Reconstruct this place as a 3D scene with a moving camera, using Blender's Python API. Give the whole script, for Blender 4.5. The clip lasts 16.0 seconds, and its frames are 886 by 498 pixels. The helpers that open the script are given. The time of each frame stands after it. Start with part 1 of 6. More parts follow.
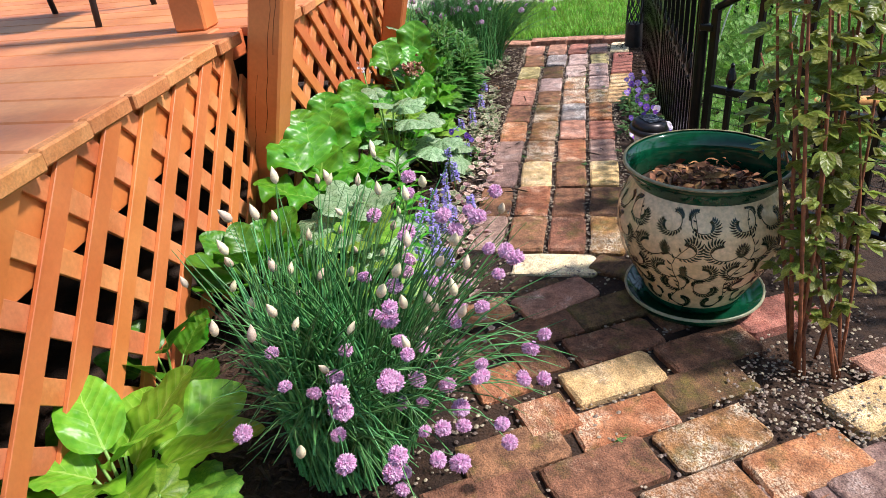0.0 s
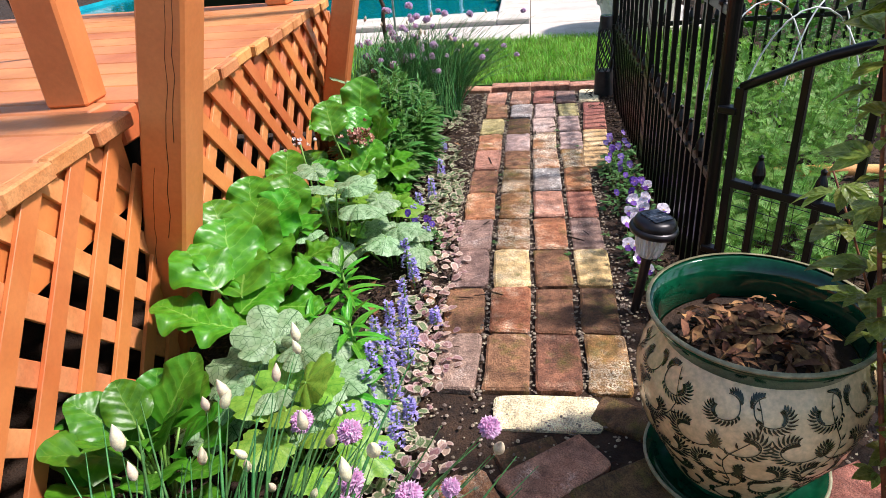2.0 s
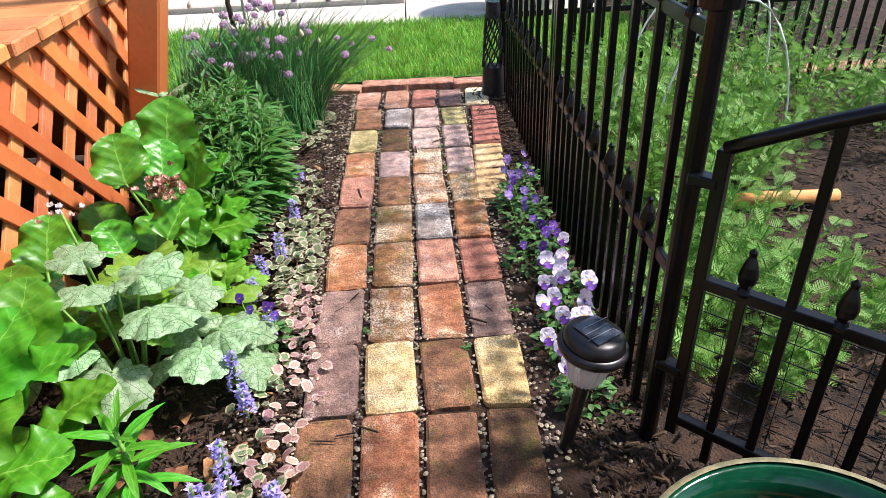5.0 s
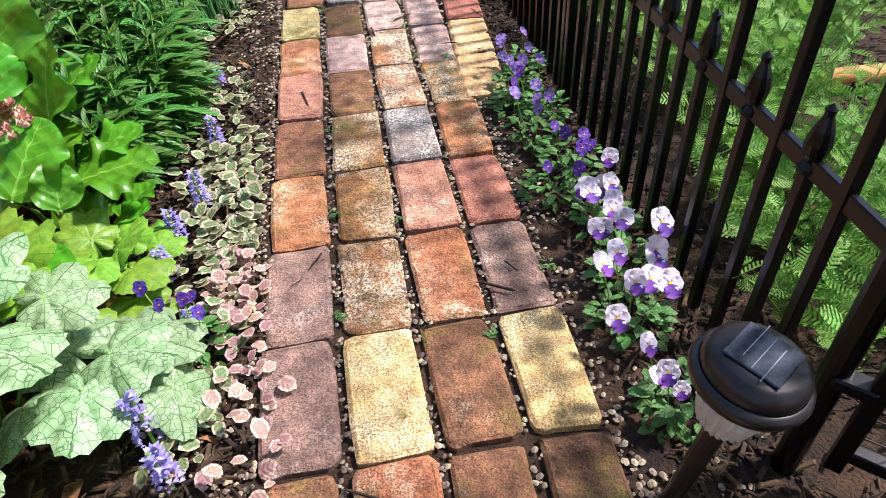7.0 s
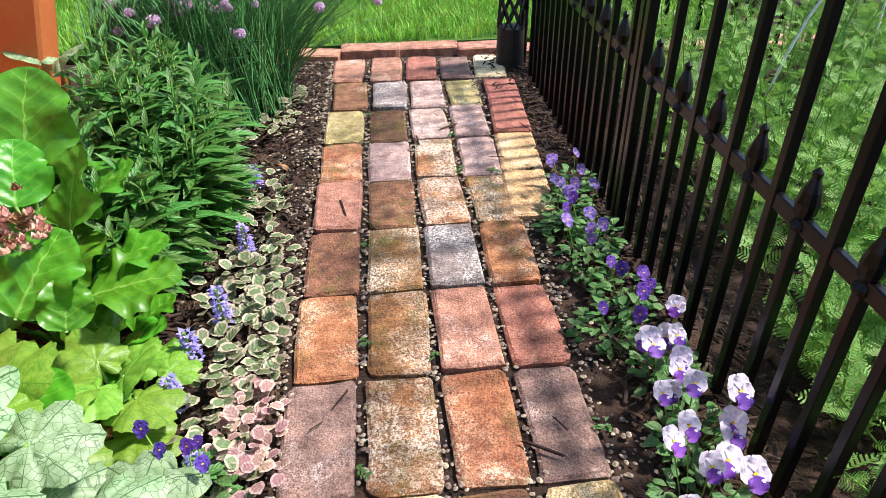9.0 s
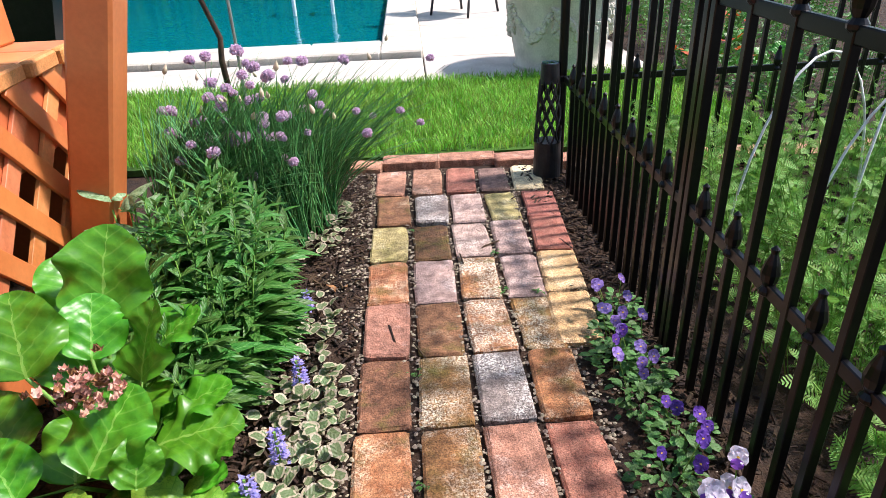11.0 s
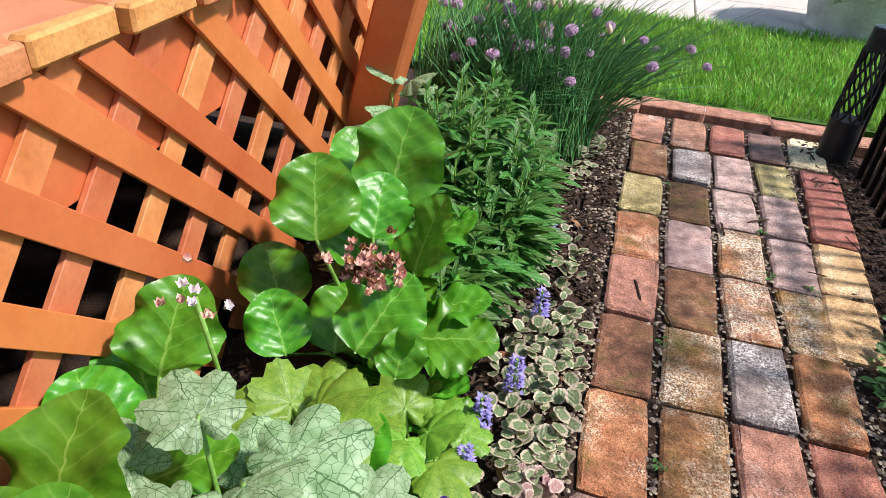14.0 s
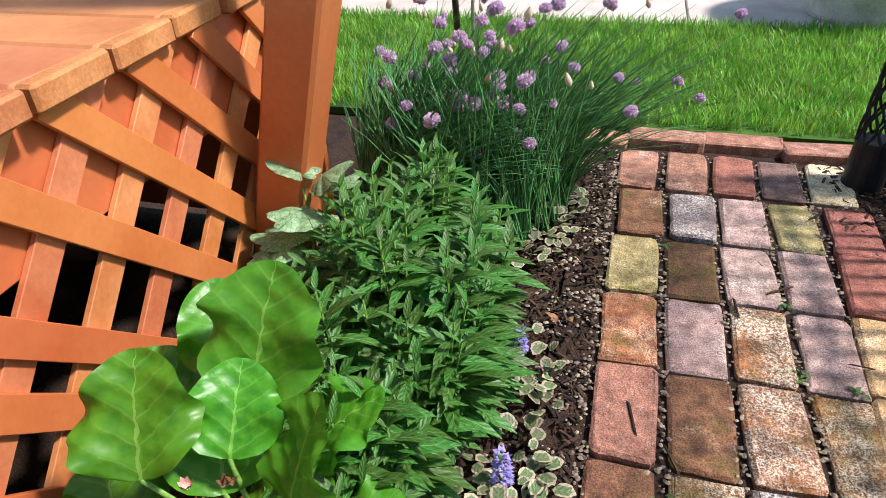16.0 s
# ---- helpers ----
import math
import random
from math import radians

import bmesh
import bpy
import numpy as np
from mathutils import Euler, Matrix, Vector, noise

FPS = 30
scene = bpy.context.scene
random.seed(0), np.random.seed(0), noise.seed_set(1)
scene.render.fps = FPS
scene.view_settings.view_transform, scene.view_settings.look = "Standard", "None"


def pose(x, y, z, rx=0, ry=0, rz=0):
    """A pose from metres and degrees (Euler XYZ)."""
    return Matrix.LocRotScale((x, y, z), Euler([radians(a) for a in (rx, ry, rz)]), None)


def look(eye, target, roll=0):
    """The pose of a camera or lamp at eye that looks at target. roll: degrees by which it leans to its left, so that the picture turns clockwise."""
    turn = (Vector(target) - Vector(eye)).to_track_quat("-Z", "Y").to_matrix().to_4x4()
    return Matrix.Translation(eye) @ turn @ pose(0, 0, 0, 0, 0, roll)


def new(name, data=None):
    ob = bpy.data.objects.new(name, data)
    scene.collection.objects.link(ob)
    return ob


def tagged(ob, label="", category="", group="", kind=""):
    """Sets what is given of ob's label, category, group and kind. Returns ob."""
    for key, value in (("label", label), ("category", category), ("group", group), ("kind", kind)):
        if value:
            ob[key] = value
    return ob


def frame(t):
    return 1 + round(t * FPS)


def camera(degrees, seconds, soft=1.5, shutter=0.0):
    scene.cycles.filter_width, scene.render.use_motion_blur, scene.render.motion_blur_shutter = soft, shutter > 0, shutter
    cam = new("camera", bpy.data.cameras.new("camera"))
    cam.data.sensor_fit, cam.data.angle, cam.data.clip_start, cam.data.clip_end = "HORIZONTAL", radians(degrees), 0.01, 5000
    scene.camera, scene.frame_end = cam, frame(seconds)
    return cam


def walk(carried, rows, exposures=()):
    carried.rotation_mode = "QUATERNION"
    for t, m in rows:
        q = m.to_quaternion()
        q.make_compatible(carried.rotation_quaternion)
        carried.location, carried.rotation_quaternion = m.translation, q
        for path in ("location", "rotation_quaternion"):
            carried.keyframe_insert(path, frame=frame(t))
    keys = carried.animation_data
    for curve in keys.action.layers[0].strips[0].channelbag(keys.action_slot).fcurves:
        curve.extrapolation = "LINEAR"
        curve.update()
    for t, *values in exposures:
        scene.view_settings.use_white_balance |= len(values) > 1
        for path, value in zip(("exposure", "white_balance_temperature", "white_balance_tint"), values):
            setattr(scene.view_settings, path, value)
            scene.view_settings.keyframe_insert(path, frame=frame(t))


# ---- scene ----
cam = camera(68.0, 16.0, soft=0.45)
PATH = [
    (0, (0.24, 0.361, 1.091), (-0.174, 2.053, 0.108), -6.2),
    (0.5, (0.236, 0.521, 1.092), (-0.242, 2.195, 0.107), -7.0),
    (1, (0.235, 0.644, 1.095), (-0.292, 2.295, 0.097), -7.3),
    (1.3, (0.227, 0.7, 1.096), (-0.285, 2.361, 0.106), -7.0),
    (1.5, (0.207, 0.752, 1.109), (-0.258, 2.435, 0.134), -6.2),
    (1.7, (0.172, 0.822, 1.119), (-0.216, 2.537, 0.166), -5.0),
    (1.9, (0.149, 0.891, 1.135), (-0.168, 2.623, 0.186), -4.9),
    (2, (0.127, 0.92, 1.128), (-0.145, 2.662, 0.183), -4.8),
    (2.2, (0.135, 0.956, 1.154), (-0.126, 2.707, 0.223), -5.5),
    (2.5, (0.079, 1.035, 1.134), (-0.061, 2.805, 0.214), -3.1),
    (2.8, (0.105, 1.091, 1.122), (-0.019, 2.87, 0.217), -1.9),
    (3, (0.1, 1.149, 1.133), (0.023, 2.927, 0.221), -0.8),
    (3.5, (0.172, 1.277, 1.151), (0.111, 3.057, 0.241), -0.3),
    (4, (0.195, 1.367, 1.146), (0.13, 3.135, 0.212), -1.1),
    (4.2, (0.193, 1.411, 1.139), (0.139, 3.174, 0.195), -1.2),
    (6.3, (0.096, 2.063, 0.947), (0.287, 3.604, -0.315), -4.5),
    (6.5, (0.102, 2.102, 0.931), (0.286, 3.619, -0.36), -4.4),
    (7, (0.084, 2.216, 0.87), (0.261, 3.7, -0.459), -3.5),
    (7.5, (0.063, 2.299, 0.825), (0.231, 3.797, -0.49), -2.6),
    (8, (0.056, 2.334, 0.818), (0.216, 3.873, -0.45), -1.1),
    (8.5, (0.065, 2.368, 0.851), (0.205, 3.977, -0.328), -1.1),
    (9, (0.068, 2.378, 0.87), (0.2, 4.028, -0.253), -1.0),
    (9.2, (0.064, 2.381, 0.883), (0.2, 4.043, -0.221), -0.9),
    (11.3, (0.003, 2.437, 1.006), (0.033, 4.216, 0.094), -3.0),
    (11.5, (-0.01, 2.446, 1.007), (-0.013, 4.227, 0.099), -3.4),
    (12, (-0.056, 2.465, 1.019), (-0.2, 4.252, 0.133), -4.2),
    (12.5, (-0.114, 2.479, 1.03), (-0.413, 4.253, 0.157), -3.5),
    (13, (-0.156, 2.485, 1.026), (-0.528, 4.233, 0.129), -1.6),
    (13.4, (-0.186, 2.48, 1.003), (-0.588, 4.188, 0.045), 0.3),
    (13.5, (-0.187, 2.479, 0.99), (-0.599, 4.165, -0.004), 0.8),
    (14, (-0.207, 2.496, 0.944), (-0.63, 4.107, -0.163), 4.0),
    (14.5, (-0.201, 2.579, 0.908), (-0.68, 4.119, -0.275), 3.5),
    (15, (-0.166, 2.714, 0.949), (-0.71, 4.271, -0.183), -1.1),
    (15.5, (-0.146, 2.812, 0.968), (-0.672, 4.398, -0.13), -2.3),
    (16, (-0.152, 2.955, 0.967), (-0.636, 4.554, -0.133), -2.6),
]
walk(cam, [(t, look(eye, target, roll)) for t, eye, target, roll in PATH],
     exposures=[(0, 0.74), (3, 0.8), (6.5, 1.05), (9.2, 1.02), (11.5, 0.86), (13, 0.8), (14.5, 0.62), (16, 0.61)])

# ---- world, sun, exposure ----
SUN_ELEV, SUN_AZ = 54.0, 8.0     # azimuth: degrees from +x towards +y
world = bpy.data.worlds.new("sky")
scene.world = world
world.use_nodes = True
wn = world.node_tree.nodes
sky = wn.new("ShaderNodeTexSky")
sky.sky_type = "NISHITA"
sky.sun_disc = False
sky.sun_elevation = radians(SUN_ELEV)
sky.sun_rotation = radians(90 - SUN_AZ)
world.node_tree.links.new(sky.outputs[0], wn["Background"].inputs[0])
wn["Background"].inputs[1].default_value = 0.12
sun = new("sun", bpy.data.lights.new("sun", "SUN"))
sun.data.energy = 3.75
sun.data.angle = radians(5.0)
sun.data.color = (1.000, 0.911, 0.918)
ce, se = math.cos(radians(SUN_ELEV)), math.sin(radians(SUN_ELEV))
sun.matrix_world = look((0, 0, 0), (-ce * math.cos(radians(SUN_AZ)), -ce * math.sin(radians(SUN_AZ)), -se))

# ---- materials ----
def lin(h):
    """Linear colour from a hex string."""
    return tuple(((int(h[i:i + 2], 16) / 255) ** 2.2) for i in (0, 2, 4)) + (1.0,)


def shader(name):
    m = bpy.data.materials.new(name)
    m.use_nodes = True
    nt = m.node_tree
    return m, nt, nt.nodes["Principled BSDF"]


def node(nt, kind, **inputs):
    n = nt.nodes.new(kind)
    for k, v in inputs.items():
        n.inputs[k.replace("_", " ")].default_value = v
    return n


def noise_tex(nt, scale, detail=4.0, rough=0.6, coords="Object"):
    tc = nt.nodes.new("ShaderNodeTexCoord")
    n = node(nt, "ShaderNodeTexNoise", Scale=scale, Detail=detail, Roughness=rough)
    nt.links.new(tc.outputs[coords], n.inputs["Vector"])
    return n.outputs["Fac"]


def ramp(nt, fac, stops):
    r = nt.nodes.new("ShaderNodeValToRGB")
    e = r.color_ramp.elements
    while len(e) < len(stops):
        e.new(0.5)
    for el, (p, c) in zip(e, stops):
        el.position, el.color = p, c
    nt.links.new(fac, r.inputs["Fac"])
    return r.outputs["Color"]


def blend(nt, fac, a, b, mode="MIX"):
    n = nt.nodes.new("ShaderNodeMix")
    n.data_type, n.blend_type = "RGBA", mode
    for sock, v in ((n.inputs["Factor"], fac), (n.inputs["A"], a), (n.inputs["B"], b)):
        if isinstance(v, (int, float, tuple)):
            sock.default_value = v
        else:
            nt.links.new(v, sock)
    return n.outputs["Result"]


def bump(nt, bsdf, height, strength=0.3, dist=0.002):
    b = node(nt, "ShaderNodeBump", Strength=strength, Distance=dist)
    nt.links.new(height, b.inputs["Height"])
    nt.links.new(b.outputs["Normal"], bsdf.inputs["Normal"])


def vary(nt, colour, hue=0.02, val=0.25, island=False):
    """Shifts hue and value from piece to piece."""
    if island:
        src = nt.nodes.new("ShaderNodeNewGeometry").outputs["Random Per Island"]
    else:
        src = nt.nodes.new("ShaderNodeObjectInfo").outputs["Random"]
    hs = nt.nodes.new("ShaderNodeHueSaturation")
    for sock, lo, hi in (("Hue", 0.5 - hue, 0.5 + hue), ("Value", 1 - val, 1 + val)):
        mr = node(nt, "ShaderNodeMapRange")
        mr.inputs["To Min"].default_value, mr.inputs["To Max"].default_value = lo, hi
        nt.links.new(src, mr.inputs["Value"])
        nt.links.new(mr.outputs[0], hs.inputs[sock])
    nt.links.new(colour, hs.inputs["Color"])
    return hs.outputs["Color"]


def surface(name, dark, light, scale=20.0, fine=200.0, rough=0.8, bumps=0.3, dist=0.002, metal=0.0, hue=0.0, val=0.0,
            island=False, spec=0.5, coords="Object", transl=0.0, grain=0.6):
    """A general two-scale surface between two colours."""
    m, nt, p = shader(name)
    a = noise_tex(nt, scale, coords=coords)
    b = noise_tex(nt, fine, 3.0, coords=coords)
    c = ramp(nt, a, [(0.3, lin(dark)), (0.7, lin(light))])
    g = ramp(nt, b, [(0.3, (0.62, 0.62, 0.62, 1)), (0.7, (1.25, 1.25, 1.25, 1))])
    c = blend(nt, grain, c, g, "MULTIPLY")
    if hue or val:
        c = vary(nt, c, hue, val, island)
    nt.links.new(c, p.inputs["Base Color"])
    p.inputs["Roughness"].default_value = rough
    p.inputs["Metallic"].default_value = metal
    p.inputs["Specular IOR Level"].default_value = spec
    bump(nt, p, b, bumps, dist)
    if transl:
        t = nt.nodes.new("ShaderNodeBsdfTranslucent")
        nt.links.new(c, t.inputs["Color"])
        mix = nt.nodes.new("ShaderNodeMixShader")
        mix.inputs[0].default_value = transl
        nt.links.new(p.outputs[0], mix.inputs[1])
        nt.links.new(t.outputs[0], mix.inputs[2])
        nt.links.new(mix.outputs[0], nt.nodes["Material Output"].inputs["Surface"])
    return m


def brick_mat(name, dark, light, fleck, amount, moss=0.0):
    """Old clay brick: blotches, pits, pale flecks of lime and, where asked, moss."""
    m, nt, p = shader(name)
    tc = nt.nodes.new("ShaderNodeTexCoord")
    info = nt.nodes.new("ShaderNodeObjectInfo")
    add = nt.nodes.new("ShaderNodeVectorMath")
    sc = nt.nodes.new("ShaderNodeVectorMath")
    sc.operation = "SCALE"
    sc.inputs[0].default_value = (7.3, 3.1, 5.7)
    nt.links.new(info.outputs["Random"], sc.inputs["Scale"])
    nt.links.new(tc.outputs["Object"], add.inputs[0])
    nt.links.new(sc.outputs[0], add.inputs[1])

    def tex(scale, detail):
        n = node(nt, "ShaderNodeTexNoise", Scale=scale, Detail=detail, Roughness=0.65)
        nt.links.new(add.outputs[0], n.inputs["Vector"])
        return n.outputs["Fac"]
    big, mid, fine, grit = tex(9, 4), tex(34, 6), tex(150, 4), tex(300, 3)
    c = ramp(nt, mid, [(0.3, lin(dark)), (0.68, lin(light))])
    f = ramp(nt, big, [(0.62 - amount, (0, 0, 0, 1)), (0.74 - amount * 0.6, (1, 1, 1, 1))])
    f = blend(nt, 1.0, f, ramp(nt, fine, [(0.42, (0, 0, 0, 1)), (0.6, (1, 1, 1, 1))]), "MULTIPLY")
    c = blend(nt, f, c, lin(fleck))
    if moss:
        q = ramp(nt, tex(13, 5), [(0.62 - moss * 0.3, (0, 0, 0, 1)), (0.72, (0.75, 0.75, 0.75, 1))])
        c = blend(nt, q, c, lin("55571c"))
    c = blend(nt, 0.75, c, ramp(nt, grit, [(0.36, (0.3, 0.28, 0.27, 1)), (0.5, (0.95, 0.94, 0.93, 1)), (0.66, (1.45, 1.42, 1.38, 1))]), "MULTIPLY")
    c = blend(nt, 1.0, c, (1.24, 1.23, 1.22, 1), "MULTIPLY")
    c = blend(nt, 0.8, c, ramp(nt, tex(21, 5), [(0.34, (0.5, 0.48, 0.46, 1)), (0.5, (0.95, 0.95, 0.95, 1)), (0.64, (1.3, 1.27, 1.22, 1))]), "MULTIPLY")
    c = vary(nt, c, 0.008, 0.1)
    nt.links.new(c, p.inputs["Base Color"])
    p.inputs["Roughness"].default_value = 0.85
    h = blend(nt, 0.5, fine, mid)
    bump(nt, p, h, 1.0, 0.012)
    return m


BRICKS = {
    "o": brick_mat("brick_orange", "855133", "b8835c", "cdb79a", 0.12, 0.3),
    "b": brick_mat("brick_brown", "5c4030", "90664c", "b49a80", 0.03, 0.3),
    "m": brick_mat("brick_mossy", "6a4a2c", "a5794e", "cfc4ae", 0.2, 0.45),
    "p": brick_mat("brick_pink", "906652", "ba8c74", "d8bfb0", 0.05),
    "l": brick_mat("brick_lavender", "8c766e", "c0a69c", "d4c6be", 0.12),
    "u": brick_mat("brick_purple", "6a544c", "9a8072", "b0a096", 0.08),
    "r": brick_mat("brick_red", "8f5648", "ac7866", "c4907c", 0.0),
    "y": brick_mat("brick_yellow", "ac8c5c", "d8ba86", "e6d4b0", 0.12, 0.05),
    "c": brick_mat("brick_cream", "c8b48c", "ecdfb8", "f0e8d0", 0.1),
    "g": brick_mat("brick_grey", "5e5652", "938680", "cfcac4", 0.2),
    "w": brick_mat("brick_whitewashed", "6a3f2a", "a5714c", "d5cdbb", 0.26, 0.3),
    "s": brick_mat("brick_straw", "8c8054", "b8aa78", "cfc6a4", 0.1, 0.5),
    "k": brick_mat("brick_dark", "453224", "74583c", "86705a", 0.03, 0.4),
}
STAIN = surface("cedar_stain", "c0683a", "d88650", 3, 70, 0.42, 0.2, 0.001, hue=0.008, val=0.08, grain=0.18)
STAINWORN = surface("cedar_stain_worn", "c06e40", "dc9260", 9, 90, 0.5, 0.3, 0.001, hue=0.01, val=0.1, grain=0.3)
DECKTOP = surface("deck_stain", "b46a40", "d89460", 3, 60, 0.5, 0.2, 0.001, hue=0.008, val=0.06, grain=0.22)
ENDGRAIN = surface("end_grain", "b8743f", "d8975e", 14, 160, 0.7, 0.5, 0.002, hue=0.01, val=0.1)
# near-black, for the painted shade under the deck and for post cracks
CRACKSHADE = surface("deck_shade_and_crack", "0c0806", "1e120b", 6, 90, 0.85, 0.3)
IRON = surface("black_iron", "08080a", "121215", 30, 300, 0.3, 0.15, 0.0006, spec=0.3)
PLASTIC = surface("lamp_plastic", "1a1719", "2b272a", 20, 300, 0.35, 0.1, 0.0004)
SOIL = surface("soil", "1f1610", "4c3828", 14, 160, 0.95, 0.9, 0.01, coords="Object")
MULCH = surface("mulch_chip", "1c1512", "54402f", 30, 220, 0.9, 0.5, 0.002, hue=0.02, val=0.5, island=True)
PEBBLE = surface("pebble", "66584a", "b0a08a", 60, 400, 0.7, 0.3, 0.001, hue=0.03, val=0.5, island=True)
CONCRETE = surface("concrete", "b8ada0", "dad2c6", 3, 140, 0.9, 0.35, 0.002, hue=0.004, val=0.04)
COPING = surface("coping_stone", "b9b0a0", "ddd6c8", 6, 110, 0.85, 0.4, 0.002, hue=0.006, val=0.07)
STONEWARE = surface("cast_stone", "b4ad9f", "dcd6c8", 7, 140, 0.9, 0.5, 0.003)
LAWN = surface("lawn_base", "2c4a12", "4f7c24", 9, 160, 0.95, 0.6, 0.01)
GRASS = surface("grass_blade", "5c9622", "a6d458", 6, 60, 0.55, 0.0, hue=0.03, val=0.45, island=True, transl=0.35)
CREAM = surface("pot_glaze_cream", "d8b888", "ecd2a6", 6, 90, 0.18, 0.06, 0.0006)
GREENGLAZE = surface("pot_glaze_green", "083022", "165238", 9, 60, 0.08, 0.05, 0.0006)
POOLWALL = surface("pool_liner", "0f8fa4", "1fb4c0", 2, 40, 0.5, 0.05)
PAINTEDLEAF = surface("pot_pattern", "1a2416", "2c3826", 30, 200, 0.25, 0.05, 0.0005)


def water_mat():
    m, nt, p = shader("pool_water")
    p.inputs["Base Color"].default_value = (0.0, 0.16, 0.19, 1)
    p.inputs["Roughness"].default_value = 0.04
    p.inputs["IOR"].default_value = 1.33
    bump(nt, p, noise_tex(nt, 5.0, 3.0), 0.25, 0.03)
    return m


WATER = water_mat()

# ---- mesh helpers ----
def part(name, bm, material, parent=None, label="", smooth=False):
    """Links a bmesh as one mesh object, under a thing or a part."""
    me = bpy.data.meshes.new(name)
    bm.to_mesh(me)
    bm.free()
    if smooth:
        me.polygons.foreach_set("use_smooth", [True] * len(me.polygons))
    for m in (material if isinstance(material, (list, tuple)) else [material]):
        me.materials.append(m)
    ob = new(name, me)
    if parent:
        ob.parent = parent
    if label:
        ob["label"] = label
    return ob


def raw(name, verts, faces, material, parent=None, smooth=False, mats=None):
    me = bpy.data.meshes.new(name)
    me.from_pydata(verts, [], faces)
    if smooth:
        me.polygons.foreach_set("use_smooth", [True] * len(me.polygons))
    for m in (material if isinstance(material, (list, tuple)) else [material]):
        me.materials.append(m)
    if mats is not None:
        me.polygons.foreach_set("material_index", mats)
    ob = new(name, me)
    if parent:
        ob.parent = parent
    return ob


def thing(name, label, category, at=(0, 0, 0), group="", kind=""):
    e = tagged(new(name), label, category, group, kind)
    e.location = at
    return e


def box(size, centre=(0, 0, 0), bevel=0.0, turn=None, bm=None):
    """A bevelled box, alone or added to bm."""
    b = bmesh.new()
    bmesh.ops.create_cube(b, size=1.0, matrix=Matrix.Diagonal((*size, 1)))
    if bevel:
        bmesh.ops.bevel(b, geom=b.edges[:] , offset=bevel, segments=1, affect="EDGES")
    m = Matrix.Translation(centre) @ (turn.to_4x4() if turn else Matrix())
    bmesh.ops.transform(b, matrix=m, verts=b.verts)
    if bm is None:
        return b
    tmp = bpy.data.meshes.new("tmp")
    b.to_mesh(tmp)
    b.free()
    bm.from_mesh(tmp)
    bpy.data.meshes.remove(tmp)
    return bm


def lathe(profile, seg=40, bm=None):
    """A body turned round z from (radius, height) pairs."""
    b = bm or bmesh.new()
    rings = []
    for r, z in profile:
        rings.append([b.verts.new((r * math.cos(2 * math.pi * i / seg), r * math.sin(2 * math.pi * i / seg), z)) for i in range(seg)])
    for lo, hi in zip(rings, rings[1:]):
        for i in range(seg):
            b.faces.new((lo[i], lo[(i + 1) % seg], hi[(i + 1) % seg], hi[i]))
    return b


def tube(path, radius, seg=6, bm=None, taper=1.0):
    """A rod along a list of points."""
    b = bm or bmesh.new()
    pts = [Vector(p) for p in path]
    rings = []
    for i, p in enumerate(pts):
        d = (pts[min(i + 1, len(pts) - 1)] - pts[max(i - 1, 0)]).normalized()
        a = d.orthogonal().normalized()
        c = d.cross(a)
        r = radius * (1 + (taper - 1) * i / max(1, len(pts) - 1))
        rings.append([b.verts.new(p + r * (math.cos(2 * math.pi * k / seg) * a + math.sin(2 * math.pi * k / seg) * c)) for k in range(seg)])
    for lo, hi in zip(rings, rings[1:]):
        for k in range(seg):
            b.faces.new((lo[k], lo[(k + 1) % seg], hi[(k + 1) % seg], hi[k]))
    b.faces.new(rings[0][::-1])
    b.faces.new(rings[-1])
    return b


# ---- ground, lawn, patio, pool ----
POOL = (-7.0, -0.2, 7.95, 14.0)      # x0, x1, y0, y1 of the water
bm = bmesh.new()
xs, ys = (-300, POOL[0], POOL[1], 300), (-300, POOL[2], POOL[3], 300)
gv = [[bm.verts.new((x, y, -0.03)) for x in xs] for y in ys]
for j in range(3):
    for i in range(3):
        if (i, j) != (1, 1):
            bm.faces.new((gv[j][i], gv[j][i + 1], gv[j + 1][i + 1], gv[j + 1][i]))
ground = tagged(part("ground", bm, SOIL), "dark brown garden soil under mulch", "ground", kind="structure")

lawn = tagged(part("lawn", box((6.4, 1.42, 0.03), (-1.5, 5.98, -0.01)), LAWN), "green mown lawn strip beside the patio", "lawn", kind="structure")

patio = thing("patio", "pale broom-finished concrete pool patio with joints", "patio", kind="structure")
for x0, x1 in ((-7.6, -4.4), (-4.39, -1.2), (-1.19, 0.115), (0.125, 1.62)):
    for y0, y1 in ((6.70, 7.44), (7.45, 8.95), (8.96, 10.8), (10.81, 13.0), (13.01, 16.0)):
        if x0 < 0.115 and y1 > 7.44:
            continue
        part("slab", box((x1 - x0, y1 - y0, 0.08), ((x0 + x1) / 2, (y0 + y1) / 2, -0.035), 0.005), CONCRETE, patio)

